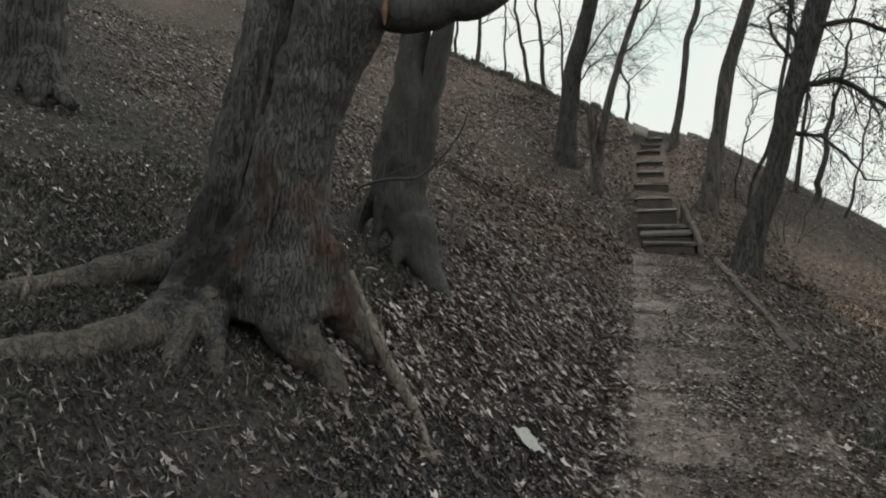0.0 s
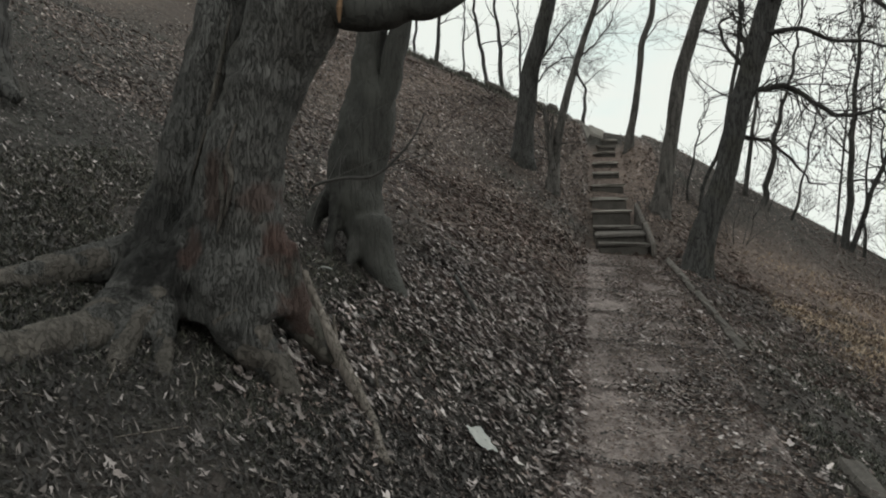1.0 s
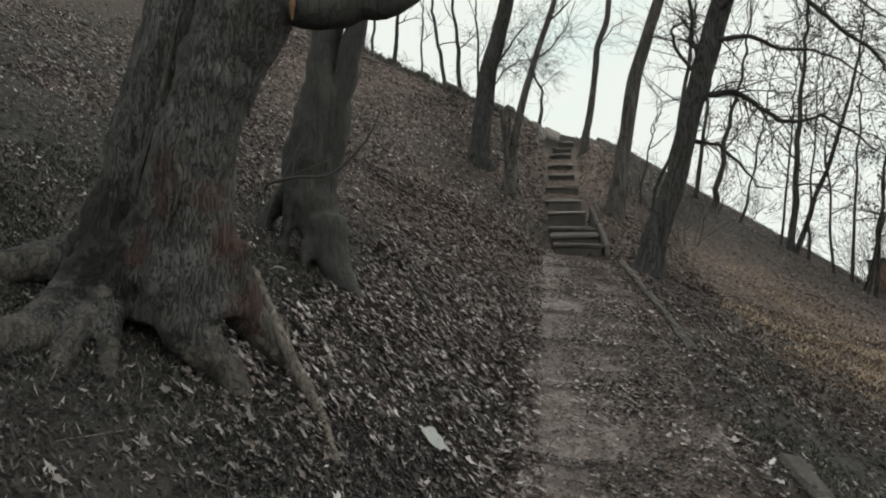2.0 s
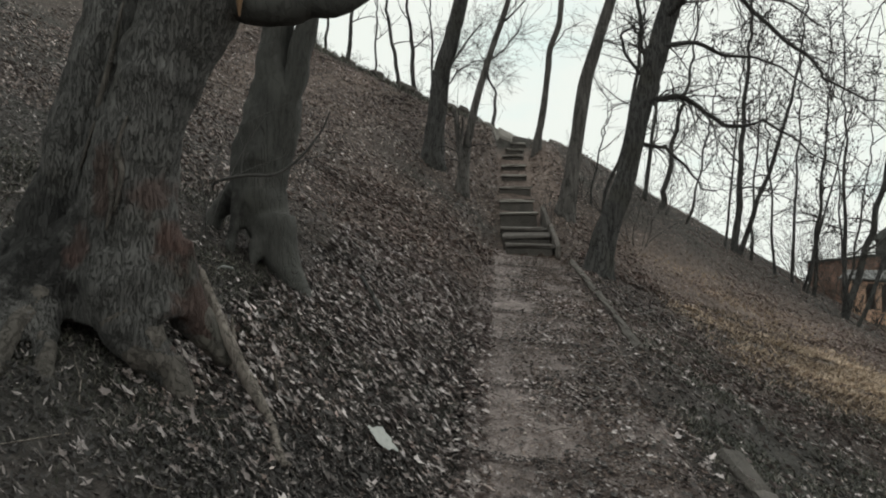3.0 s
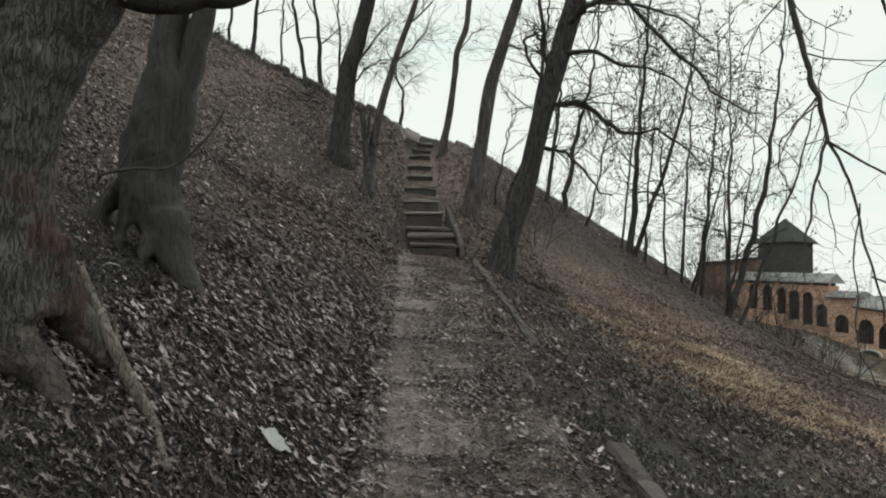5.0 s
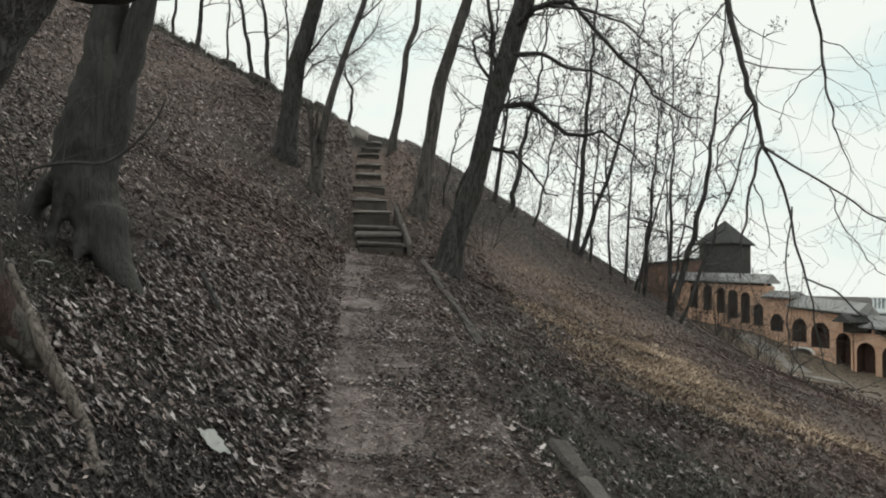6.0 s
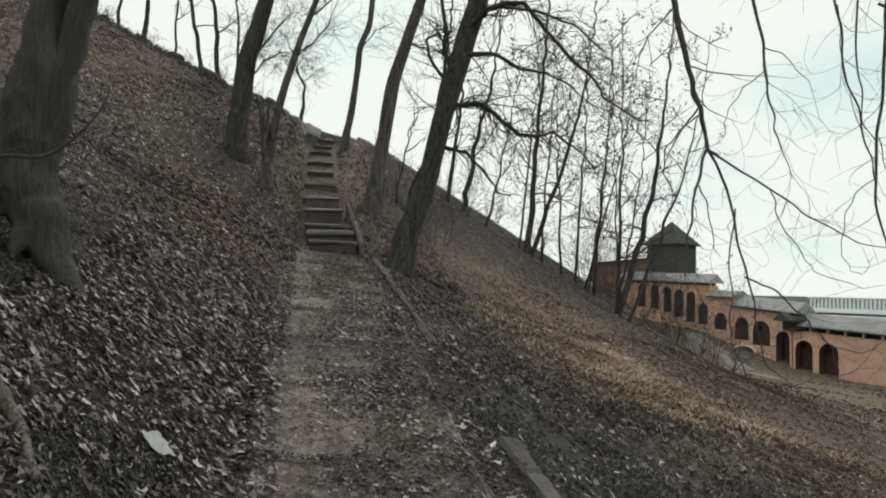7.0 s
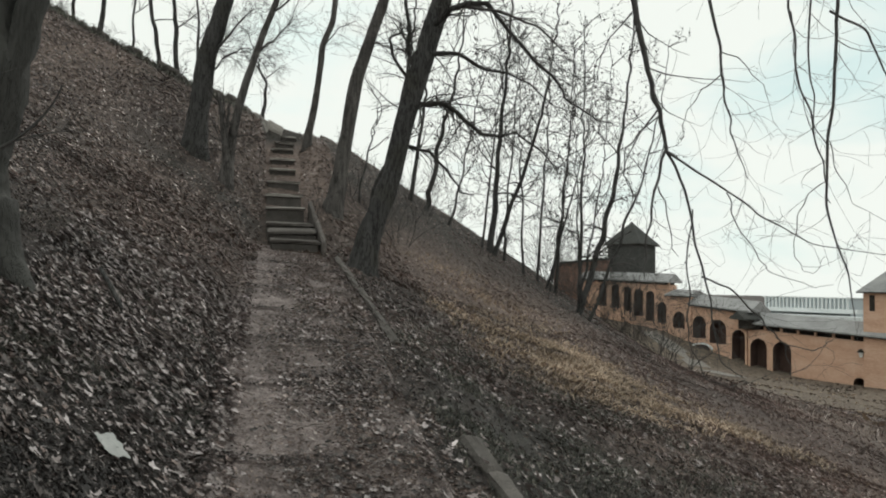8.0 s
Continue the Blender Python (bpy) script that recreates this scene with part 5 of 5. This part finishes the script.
def make_paper():
    root = thing("paper_scrap", (-0.39, 2.80, -0.60), "crumpled scrap of pale paper lying on the leaves", "litter")
    V, Fc = [], []
    n = 9
    for j in range(n):
        for i in range(n):
            u, v = i / (n - 1), j / (n - 1)
            x = -0.452 + 0.050 * u + 0.088 * v + 0.004 * math.sin(j * 2.1)
            y = 2.800 + 0.066 * u - 0.112 * v + 0.004 * math.sin(i * 1.7)
            fold = 0.016 * abs(v - 0.62) + 0.010 * (1 if v > 0.62 else 0) * (0.5 - u)
            V.append((x, y, surface(x, y) + 0.034 + fold + 0.003 * math.sin(i * 1.3 + j * 0.9)))
    for j in range(n - 1):
        for i in range(n - 1):
            a = j * n + i
            Fc.append((a, a + 1, a + n + 1, a + n))
    part("sheet", (V, Fc), M_PAPER, root, smooth=True)
    return root


make_paper()


def make_shrub(x, y, size, n, seed, label):
    rng = random.Random(seed)
    z = surface(x, y)
    root = thing("shrub", (x, y, z), label, "shrub", "bare shrubs")
    for k in range(n):
        a = rng.uniform(0, 6.28)
        vf = ([], [])
        grow(vf, (x + 0.12 * math.cos(a), y + 0.12 * math.sin(a), z - 0.03), (0.6 * math.cos(a), 0.6 * math.sin(a), 1.1), size * rng.uniform(0.6, 1.1), 0.008, 2, rng, 0, 0.3, 4, rise=0.1, thin=0.0022)
        part("stem", vf, M_TWIG, root)


for x, y, size, n, seed in ((1.75, 11.0, 0.9, 7, 1), (2.3, 11.6, 1.0, 7, 2), (2.0, 12.3, 1.1, 6, 3), (2.7, 13.0, 1.0, 6, 4), (1.5, 12.6, 0.9, 5, 5), (3.3, 14.2, 0.8, 5, 6), (0.95, 10.6, 0.5, 4, 7)):
    make_shrub(x, y, size, n, seed, "bare thin-stemmed shrub on the slope")
for x, y, size, n, seed in ((-2.6, 15.6, 0.35, 7, 11), (-1.9, 15.6, 0.32, 7, 12), (-3.3, 15.7, 0.35, 7, 13), (-1.3, 15.7, 0.3, 6, 14), (-4.2, 15.7, 0.4, 7, 15), (-5.0, 15.8, 0.4, 6, 16)):
    make_shrub(x, y, size, n, seed, "low dark scrub on the brow of the hill")


def make_rubble():
    """Tumbled blocks of an old wall along the crest, and one long low course of it by the stairs."""
    rng = random.Random(57)
    for x, w, h in ((-3.35, 0.34, 0.14), (-2.72, 0.30, 0.18), (-2.44, 0.18, 0.10), (-2.02, 0.44, 0.20), (-1.72, 0.16, 0.16), (-1.05, 0.40, 0.16), (-0.72, 0.22, 0.20), (-0.42, 0.30, 0.08), (-0.10, 0.32, 0.07), (0.22, 0.34, 0.06), (0.95, 0.26, 0.05), (1.35, 0.34, 0.05)):
        y = 15.85 + rng.uniform(-0.12, 0.1)
        ob = mesh_object("stone", *slab(x, y, w, 0.26, h + 0.15, lambda px, py: surface(px, py) + h, (rng.uniform(-0.15, 0.15), rng.uniform(-0.1, 0.1)), rng.uniform(-0.25, 0.25), edge=0.045, jag=0.03, rng=rng), M_KERB if x < -0.5 else M_STEP)
        tagged(ob, "weathered block of a ruined wall half sunk in the turf", "stone", "stones along the crest")


make_rubble()


THICKET = ((6.4, 15.4), (6.9, 15.3), (7.4, 15.4), (7.9, 15.6), (8.4, 15.6), (8.9, 15.7), (9.4, 15.7), (9.9, 15.9), (10.5, 16.1), (5.4, 15.8), (4.4, 15.9), (8.2, 16.4), (9.2, 16.6))
for k, (x, y) in enumerate(THICKET):
    make_shrub(x, y, 0.55 if x < 6 else 1.7, 8 if x < 6 else 13, 80 + k, "dense bare thicket on the edge of the slope")


# ---- ground cover: leaves, grass, twigs (uncountable, so joined) ----
def on_path(x, y):
    return -0.11 < x < 0.92 - 0.012 * max(0.0, y - 4) and y < 9.0


def cover_z(x, y):
    return path_z(x, y) + 0.009 if on_path(x, y) else surface(x, y)


def leaf_litter(name, spots, mat, label, small, large, lift_=0.012, tilt=0.5, seed=1, lobed=False, slim=1.0):
    """Curled dry leaves, each a creased blade of four facets, lying at the given spots."""
    rng = random.Random(seed)
    V, Fc = [], []
    for x, y in spots:
        z = cover_z(x, y) + rng.uniform(0.0, lift_)
        e = 0.06
        gx, gy = (cover_z(x + e, y) - z) / e, (cover_z(x, y + e) - z) / e
        gx, gy = max(-0.8, min(0.8, gx)), max(-0.8, min(0.8, gy))
        a = rng.uniform(0, 6.283)
        ca, sa = math.cos(a), math.sin(a)
        L = rng.uniform(small, large)
        W = L * rng.uniform(0.13, 0.34) * slim
        tx, ty = gx + rng.uniform(-tilt, tilt), gy + rng.uniform(-tilt, tilt)
        curl, bow = rng.uniform(-0.1, 0.9) * W, rng.uniform(-0.15, 0.35) * L
        k = len(V)
        if lobed:
            n = 11
            for q in range(n):
                t = 6.283 * q / n
                f = (1.0 if q % 2 == 0 else 0.52) * rng.uniform(0.75, 1.15) * (0.55 + 0.45 * abs(math.cos(t / 2)))
                u, v = 0.55 * L * f * math.cos(t), 0.46 * L * f * math.sin(t)
                px, py = u * ca - v * sa, u * sa + v * ca
                V.append((x + px, y + py, z + 0.005 + px * tx + py * ty + (abs(v) / L * 0.9 * curl / W * 0.5 + abs(u) / L * 0.5 * bow / L) * L + rng.uniform(0, 0.08) * L))
            V.append((x, y, z + 0.005))
            Fc += [(k + q, k + (q + 1) % n, k + n) for q in range(n)]
            continue
        for u, v, h in ((-0.5 * L, 0, bow), (-0.1 * L, W, curl), (0.5 * L, rng.uniform(-0.2, 0.2) * L, bow), (-0.05 * L, -W, curl), (0.02 * L, 0, 0)):
            px, py = u * ca - v * sa, u * sa + v * ca
            V.append((x + px, y + py, z + 0.004 + px * tx + py * ty + h))
        Fc += [(k, k + 4, k + 1), (k + 1, k + 4, k + 2), (k + 2, k + 4, k + 3), (k + 3, k + 4, k)]
    return tagged(mesh_object(name, V, Fc, mat), label, "leaves", kind="stuff")


def scatter(n, x0, x1, y0, y1, seed, keep=None):
    rng = random.Random(seed)
    out = []
    while len(out) < n:
        x, y = rng.uniform(x0, x1), rng.uniform(y0, y1)
        if keep is None or rng.random() < keep(x, y):
            out.append((x, y))
    return out


def clumps(scale, shift, low=0.25):
    return lambda x, y: max(low, min(1.0, 0.6 + 1.1 * noise.noise(Vector((x * scale, y * scale, shift)))))


left_edge = lambda x, y: clumps(1.6, 2.0)(x, y) * (0.20 + 0.80 * sstep(-2.0, -1.0, x)) * (1.0 if x < -0.05 + 0.14 * noise.noise(Vector((0, y * 1.7, 4.0))) + 0.10 * noise.noise(Vector((0, y * 6.5, 9.0))) else 0.05)
leaf_litter("leaf_litter", scatter(40000, -3.4, 0.10, 2.5, 5.0, 1, left_edge), M_LEAF, "dense litter of dark and pale dry leaves on the slope", 0.010, 0.030, 0.02, 0.7, 1, slim=0.68)
leaf_litter("leaf_litter", scatter(43000, -2.8, 0.10, 0.9, 2.7, 51, lambda x, y: left_edge(x, y) * (0.45 + 0.55 * sstep(-1.1, -0.5, x))), M_LEAF_DULL, "small narrow leaves among the dark grass", 0.012, 0.034, 0.022, 0.9, 51, slim=0.55)
leaf_litter("leaf_litter", scatter(700, -1.2, 0.0, 2.3, 5.5, 41, clumps(1.2, 22.0, 0.1)), M_LEAF, "larger curled leaves lying on the litter", 0.04, 0.062, 0.03, 0.5, 41, lobed=True)
leaf_litter("leaf_litter", scatter(34000, -4.2, 0.03, 4.8, 9.0, 2, clumps(0.9, 4.0)), M_LEAF_RUST, "brown dry leaves over the middle slope", 0.016, 0.042, 0.02, 0.45, 2)
leaf_litter("leaf_litter", scatter(32000, -5.0, 0.02, 8.0, 16.0, 42, lambda x, y: clumps(0.9, 4.0)(x, y) * (1 - 0.6 * brow(x, y))), M_LEAF_RUST, "brown dry leaves over the upper slope", 0.03, 0.06, 0.02, 0.45, 42)
leaf_litter("leaf_litter", scatter(20000, -6.5, -0.2, 5.6, 16.0, 3, lambda x, y: clumps(0.7, 6.0)(x, y) * (1 - 0.6 * brow(x, y))), M_LEAF_RUST, "reddish dry leaves over the upper slope", 0.035, 0.075, 0.02, 0.45, 3)
leaf_litter("leaf_litter", scatter(46000, -7.0, -1.4, 2.0, 8.5, 4, clumps(0.9, 7.0, 0.65)), M_LEAF_DULL, "dry leaves under the trees up the slope", 0.014, 0.036, 0.02, 0.6, 4, slim=0.65)
leaf_litter("leaf_litter", scatter(8000, -5.0, -1.5, 2.4, 6.5, 73, clumps(0.8, 27.0, 0.4)), M_LEAF, "thin flecked leaves strewn up the slope", 0.014, 0.036, 0.03, 0.8, 73, slim=0.6)
leaf_litter("leaf_litter", scatter(15000, -8.5, -2.2, 3.6, 12.0, 14, lambda x, y: clumps(0.7, 9.0)(x, y) * sstep(3.4, 5.5, y)), M_LEAF_RUST, "reddish leaves under the trees up the slope", 0.02, 0.048, 0.02, 0.5, 14)
leaf_litter("leaf_litter", scatter(6800, -1.2, 0.02, 1.6, 6.2, 61, lambda x, y: clumps(1.1, 31.0, 0.10)(x, y) * (0.12 + 0.88 * sstep(2.0, 2.9, y))), M_LEAF_PALE, "pale curled leaves scattered beside the path", 0.018, 0.056, 0.03, 0.6, 61, lobed=True)
leaf_litter("leaf_litter", scatter(3800, 0.95, 4.4, 1.8, 7.5, 62, clumps(1.1, 33.0, 0.10)), M_LEAF_PALE, "pale curled leaves in the grass below the kerb", 0.022, 0.068, 0.03, 0.6, 62, lobed=True)
leaf_litter("leaf_litter", scatter(2600, -6.0, -0.3, 2.6, 12.0, 63, lambda x, y: sstep(-6.5, -2.5, x) * clumps(0.6, 35.0, 0.08)(x, y) * (1 - brow(x, y))), M_LEAF_PALE, "pale leaves dotted over the slope", 0.016, 0.040, 0.03, 0.6, 63, lobed=True)
leaf_litter("leaf_litter", scatter(3600, -1.1, 0.04, 2.1, 5.0, 64, clumps(1.3, 41.0, 0.15)), M_LEAF_TAN, "reddish dry leaves beside the path", 0.014, 0.040, 0.028, 0.6, 64, slim=0.8)
drift = lambda x, y: (0.12 + 0.88 * math.exp(-((x - 0.70) / 0.32) ** 2)) * max(0.06, 0.5 + 1.3 * noise.noise(Vector((x * 3.0, y * 2.2, 3.0))))
leaf_litter("path_leaves", scatter(29000, -0.08, 1.14, 1.6, 9.0, 5, drift), M_LEAF_RED, "small broken leaves drifted along the path", 0.009, 0.030, 0.004, 0.3, 5)
leaf_litter("path_leaves", scatter(7000, -0.08, 1.12, 1.6, 8.8, 65, drift), M_LEAF_PALE, "pale leaf crumbs strewn over the path", 0.007, 0.020, 0.004, 0.3, 65)
wide_drift = lambda x, y: (0.10 + 0.90 * math.exp(-((x - 0.58) / 0.30) ** 2)) * max(0.05, 0.45 + 1.5 * noise.noise(Vector((x * 2.2, y * 1.6, 13.0))))
leaf_litter("path_leaves", scatter(6000, -0.08, 1.0, 1.6, 8.8, 67, wide_drift), M_LEAF_RUST, "brown leaves trodden into the middle of the path", 0.012, 0.040, 0.007, 0.35, 67)
leaf_litter("path_leaves", scatter(5500, -0.08, 1.0, 1.6, 8.8, 68, wide_drift), M_LEAF, "dark rotting leaves drifted on the path", 0.010, 0.036, 0.006, 0.3, 68)
leaf_litter("path_leaves", scatter(1500, 0.2, 1.14, 1.6, 7.0, 69, wide_drift), M_LEAF_PALE, "pale curled leaves on the path", 0.018, 0.044, 0.010, 0.4, 69, lobed=True)
JOINTS = (2.26, 3.16, 4.11, 5.05, 5.89, 6.71, 7.43, 8.13)
near_joint = lambda x, y: 1.0 if min(abs(y - j - 0.012 * math.sin(x * 9 + j)) for j in JOINTS) < 0.035 else 0.0
leaf_litter("path_leaves", scatter(4500, -0.1, 0.95, 2.0, 8.3, 66, near_joint), M_LEAF, "dark debris caught in the joints of the path", 0.006, 0.030, 0.006, 0.3, 66)
leaf_litter("path_leaves", scatter(900, 0.1, 1.15, 1.6, 6.0, 15, drift), M_LEAF, "larger dry leaves lying on the path", 0.03, 0.055, 0.008, 0.35, 15, lobed=True)
leaf_litter("leaf_litter", scatter(15000, 1.7, 4.6, 2.4, 9.5, 72, clumps(1.2, 19.0, 0.2)), M_LEAF_RUST, "brown leaves in the grass below the kerb", 0.012, 0.036, 0.02, 0.5, 72)
leaf_litter("leaf_litter", scatter(20000, 0.98, 4.4, 1.8, 9.5, 6, clumps(1.4, 8.0, 0.3)), M_LEAF_DULL, "dry leaves in the dark grass below the kerb", 0.012, 0.038, 0.02, 0.5, 6)
leaf_litter("leaf_litter", scatter(3500, -0.3, 2.2, 8.8, 16.5, 46, lambda x, y: (0.22 if 0.06 < x < 0.66 else 1.0) * (1 - 0.8 * brow(x, y))), M_LEAF_RED, "reddish leaves banked beside the stairs", 0.035, 0.07, 0.03, 0.5, 46)
leaf_litter("leaf_litter", scatter(11000, 1.9, 6.5, 2.2, 7.0, 71, lambda x, y: clumps(0.9, 9.0)(x, y) * sstep(1.7, 2.8, x) * (0.15 + 0.85 * sstep(4.2, 6.2, y))), M_LEAF_TAN, "reddish leaves on the slope below the kerb", 0.016, 0.042, 0.02, 0.45, 71)
leaf_litter("leaf_litter", scatter(36000, 1.05, 9.0, 5.0, 16.0, 7, lambda x, y: clumps(0.9, 9.0)(x, y) * (1 - 0.95 * straw_at(x, y)) * (1 - 0.6 * brow(x, y))), M_LEAF_TAN, "reddish leaves over the open slope", 0.022, 0.052, 0.02, 0.45, 7)
leaf_litter("leaf_litter", scatter(30000, 3.6, 14.0, 3.0, 15.0, 8, lambda x, y: clumps(0.7, 11.0)(x, y) * (1 - 0.95 * straw_at(x, y)) * (1 - 0.6 * brow(x, y))), M_LEAF_TAN, "scattered leaves over the lower slope", 0.028, 0.06, 0.02, 0.45, 8)


def grass(name, spots, mat, label, low, high, seed, lean=0.6):
    """Blades of grass: each a bent, pointed strip."""
    rng = random.Random(seed)
    V, Fc = [], []
    for x, y in spots:
        z = surface(x, y) - 0.004
        a, h = rng.uniform(0, 6.283), rng.uniform(low, high)
        w = h * rng.uniform(0.04, 0.09) + 0.0012
        ca, sa = math.cos(a), math.sin(a)
        b = a + rng.uniform(-1.2, 1.2) + 1.57
        bx, by = math.cos(b) * h * rng.uniform(0.2, lean), math.sin(b) * h * rng.uniform(0.2, lean)
        k = len(V)
        V += [(x - w * ca, y - w * sa, z), (x + w * ca, y + w * sa, z), (x + w * ca * 0.8 + bx * 0.4, y + w * sa * 0.8 + by * 0.4, z + h * 0.6),
              (x - w * ca * 0.8 + bx * 0.4, y - w * sa * 0.8 + by * 0.4, z + h * 0.6), (x + bx * 1.3, y + by * 1.3, z + h * 0.95)]
        Fc += [(k, k + 1, k + 2, k + 3), (k + 3, k + 2, k + 4)]
    return tagged(mesh_object(name, V, Fc, mat), label, "grass", kind="stuff")


tuft = lambda x, y: max(0.02, 0.35 + 1.5 * noise.noise(Vector((x * 1.3, y * 1.3, 12.0))))
grass("grass", scatter(74000, -2.8, -0.06, 0.9, 5.6, 21, lambda x, y: tuft(x, y) * (0.25 + 0.75 * sstep(5.2, 3.2, y))), M_GRASS, "short dark green grass among the leaves", 0.012, 0.036, 21, 1.2)
grass("grass", scatter(34000, 1.05, 5.6, 1.8, 8.5, 22, lambda x, y: tuft(x, y) * sstep(5.6, 2.4, x) * sstep(8.8, 4.5, y)), M_GRASS, "short dark green grass below the kerb", 0.015, 0.045, 22, 1.0)
grass("straw_grass", scatter(19000, 2.0, 7.5, 5.5, 13.5, 23, straw_at), M_STRAW, "straw-coloured matted grass down the open slope", 0.03, 0.075, 23, 1.6)


grass("straw_grass", scatter(15000, 9.0, 48.0, 5.0, 62.0, 24, lambda x, y: max(0.0, 0.25 + 1.6 * noise.noise(Vector((x * 0.16, y * 0.16, 2.0)))) * max(0.05, 1 - math.hypot(x - 9, y - 5) / 70)), M_LEAF_RUST, "withered grass tufts on the valley floor", 0.07, 0.20, 24, 2.0)
grass("grass", scatter(5000, -8.0, -0.4, 15.3, 16.1, 25), M_GRASS, "dark grass along the brow of the hill", 0.06, 0.16, 25, 1.0)


far_patch = lambda shift: lambda x, y: 0.0 if abs(x - lane_x(y)) < 1.7 else max(0.03, 0.15 + 1.7 * noise.noise(Vector((x * 0.13, y * 0.13, shift))))
leaf_litter("grass_clumps", scatter(9000, 14.0, 66.0, 12.0, 90.0, 91, far_patch(2.0)), M_LEAF_RUST, "clumps of withered grass over the valley floor", 0.15, 0.42, 0.02, 0.10, 91)
leaf_litter("grass_clumps", scatter(3000, 14.0, 60.0, 12.0, 80.0, 93, far_patch(4.0)), M_STRAW, "yellowed grass in patches on the valley floor", 0.15, 0.40, 0.02, 0.10, 93)


def twig_litter(n, area, seed, label):
    rng = random.Random(seed)
    vf = ([], [])
    for x, y in scatter(n, *area, seed):
        a, L = rng.uniform(0, 6.283), rng.uniform(0.06, 0.22)
        p = [(x + math.cos(a) * L * t + rng.uniform(-0.008, 0.008), y + math.sin(a) * L * t + rng.uniform(-0.008, 0.008)) for t in (0, 0.5, 1)]
        tube(vf, [(q[0], q[1], cover_z(*q) + 0.018) for q in p], [0.0028, 0.0024, 0.0014], 4)
    return tagged(mesh_object("twig_litter", *vf, M_STICK), label, "twigs", kind="stuff")


leaf_litter("leaf_litter", scatter(5000, -3.0, 0.0, -3.5, 1.0, 81, left_edge), M_LEAF, "dry leaves beside the lower path", 0.02, 0.055, 0.02, 0.5, 81)
leaf_litter("leaf_litter", scatter(5000, 1.0, 4.4, -3.5, 1.9, 82, clumps(1.4, 8.0, 0.35)), M_LEAF, "dry leaves below the kerb of the lower path", 0.02, 0.055, 0.02, 0.5, 82)
twig_litter(170, (-2.6, -0.1, 1.6, 6.5), 33, "small dead twigs strewn among the leaves")
twig_litter(60, (-0.1, 1.1, 1.8, 7.0), 34, "small dead twigs strewn on the path")
twig_litter(90, (1.1, 4.0, 2.0, 9.0), 35, "small dead twigs strewn below the kerb")

# ---- the slabs of the path, last ----
make_path()
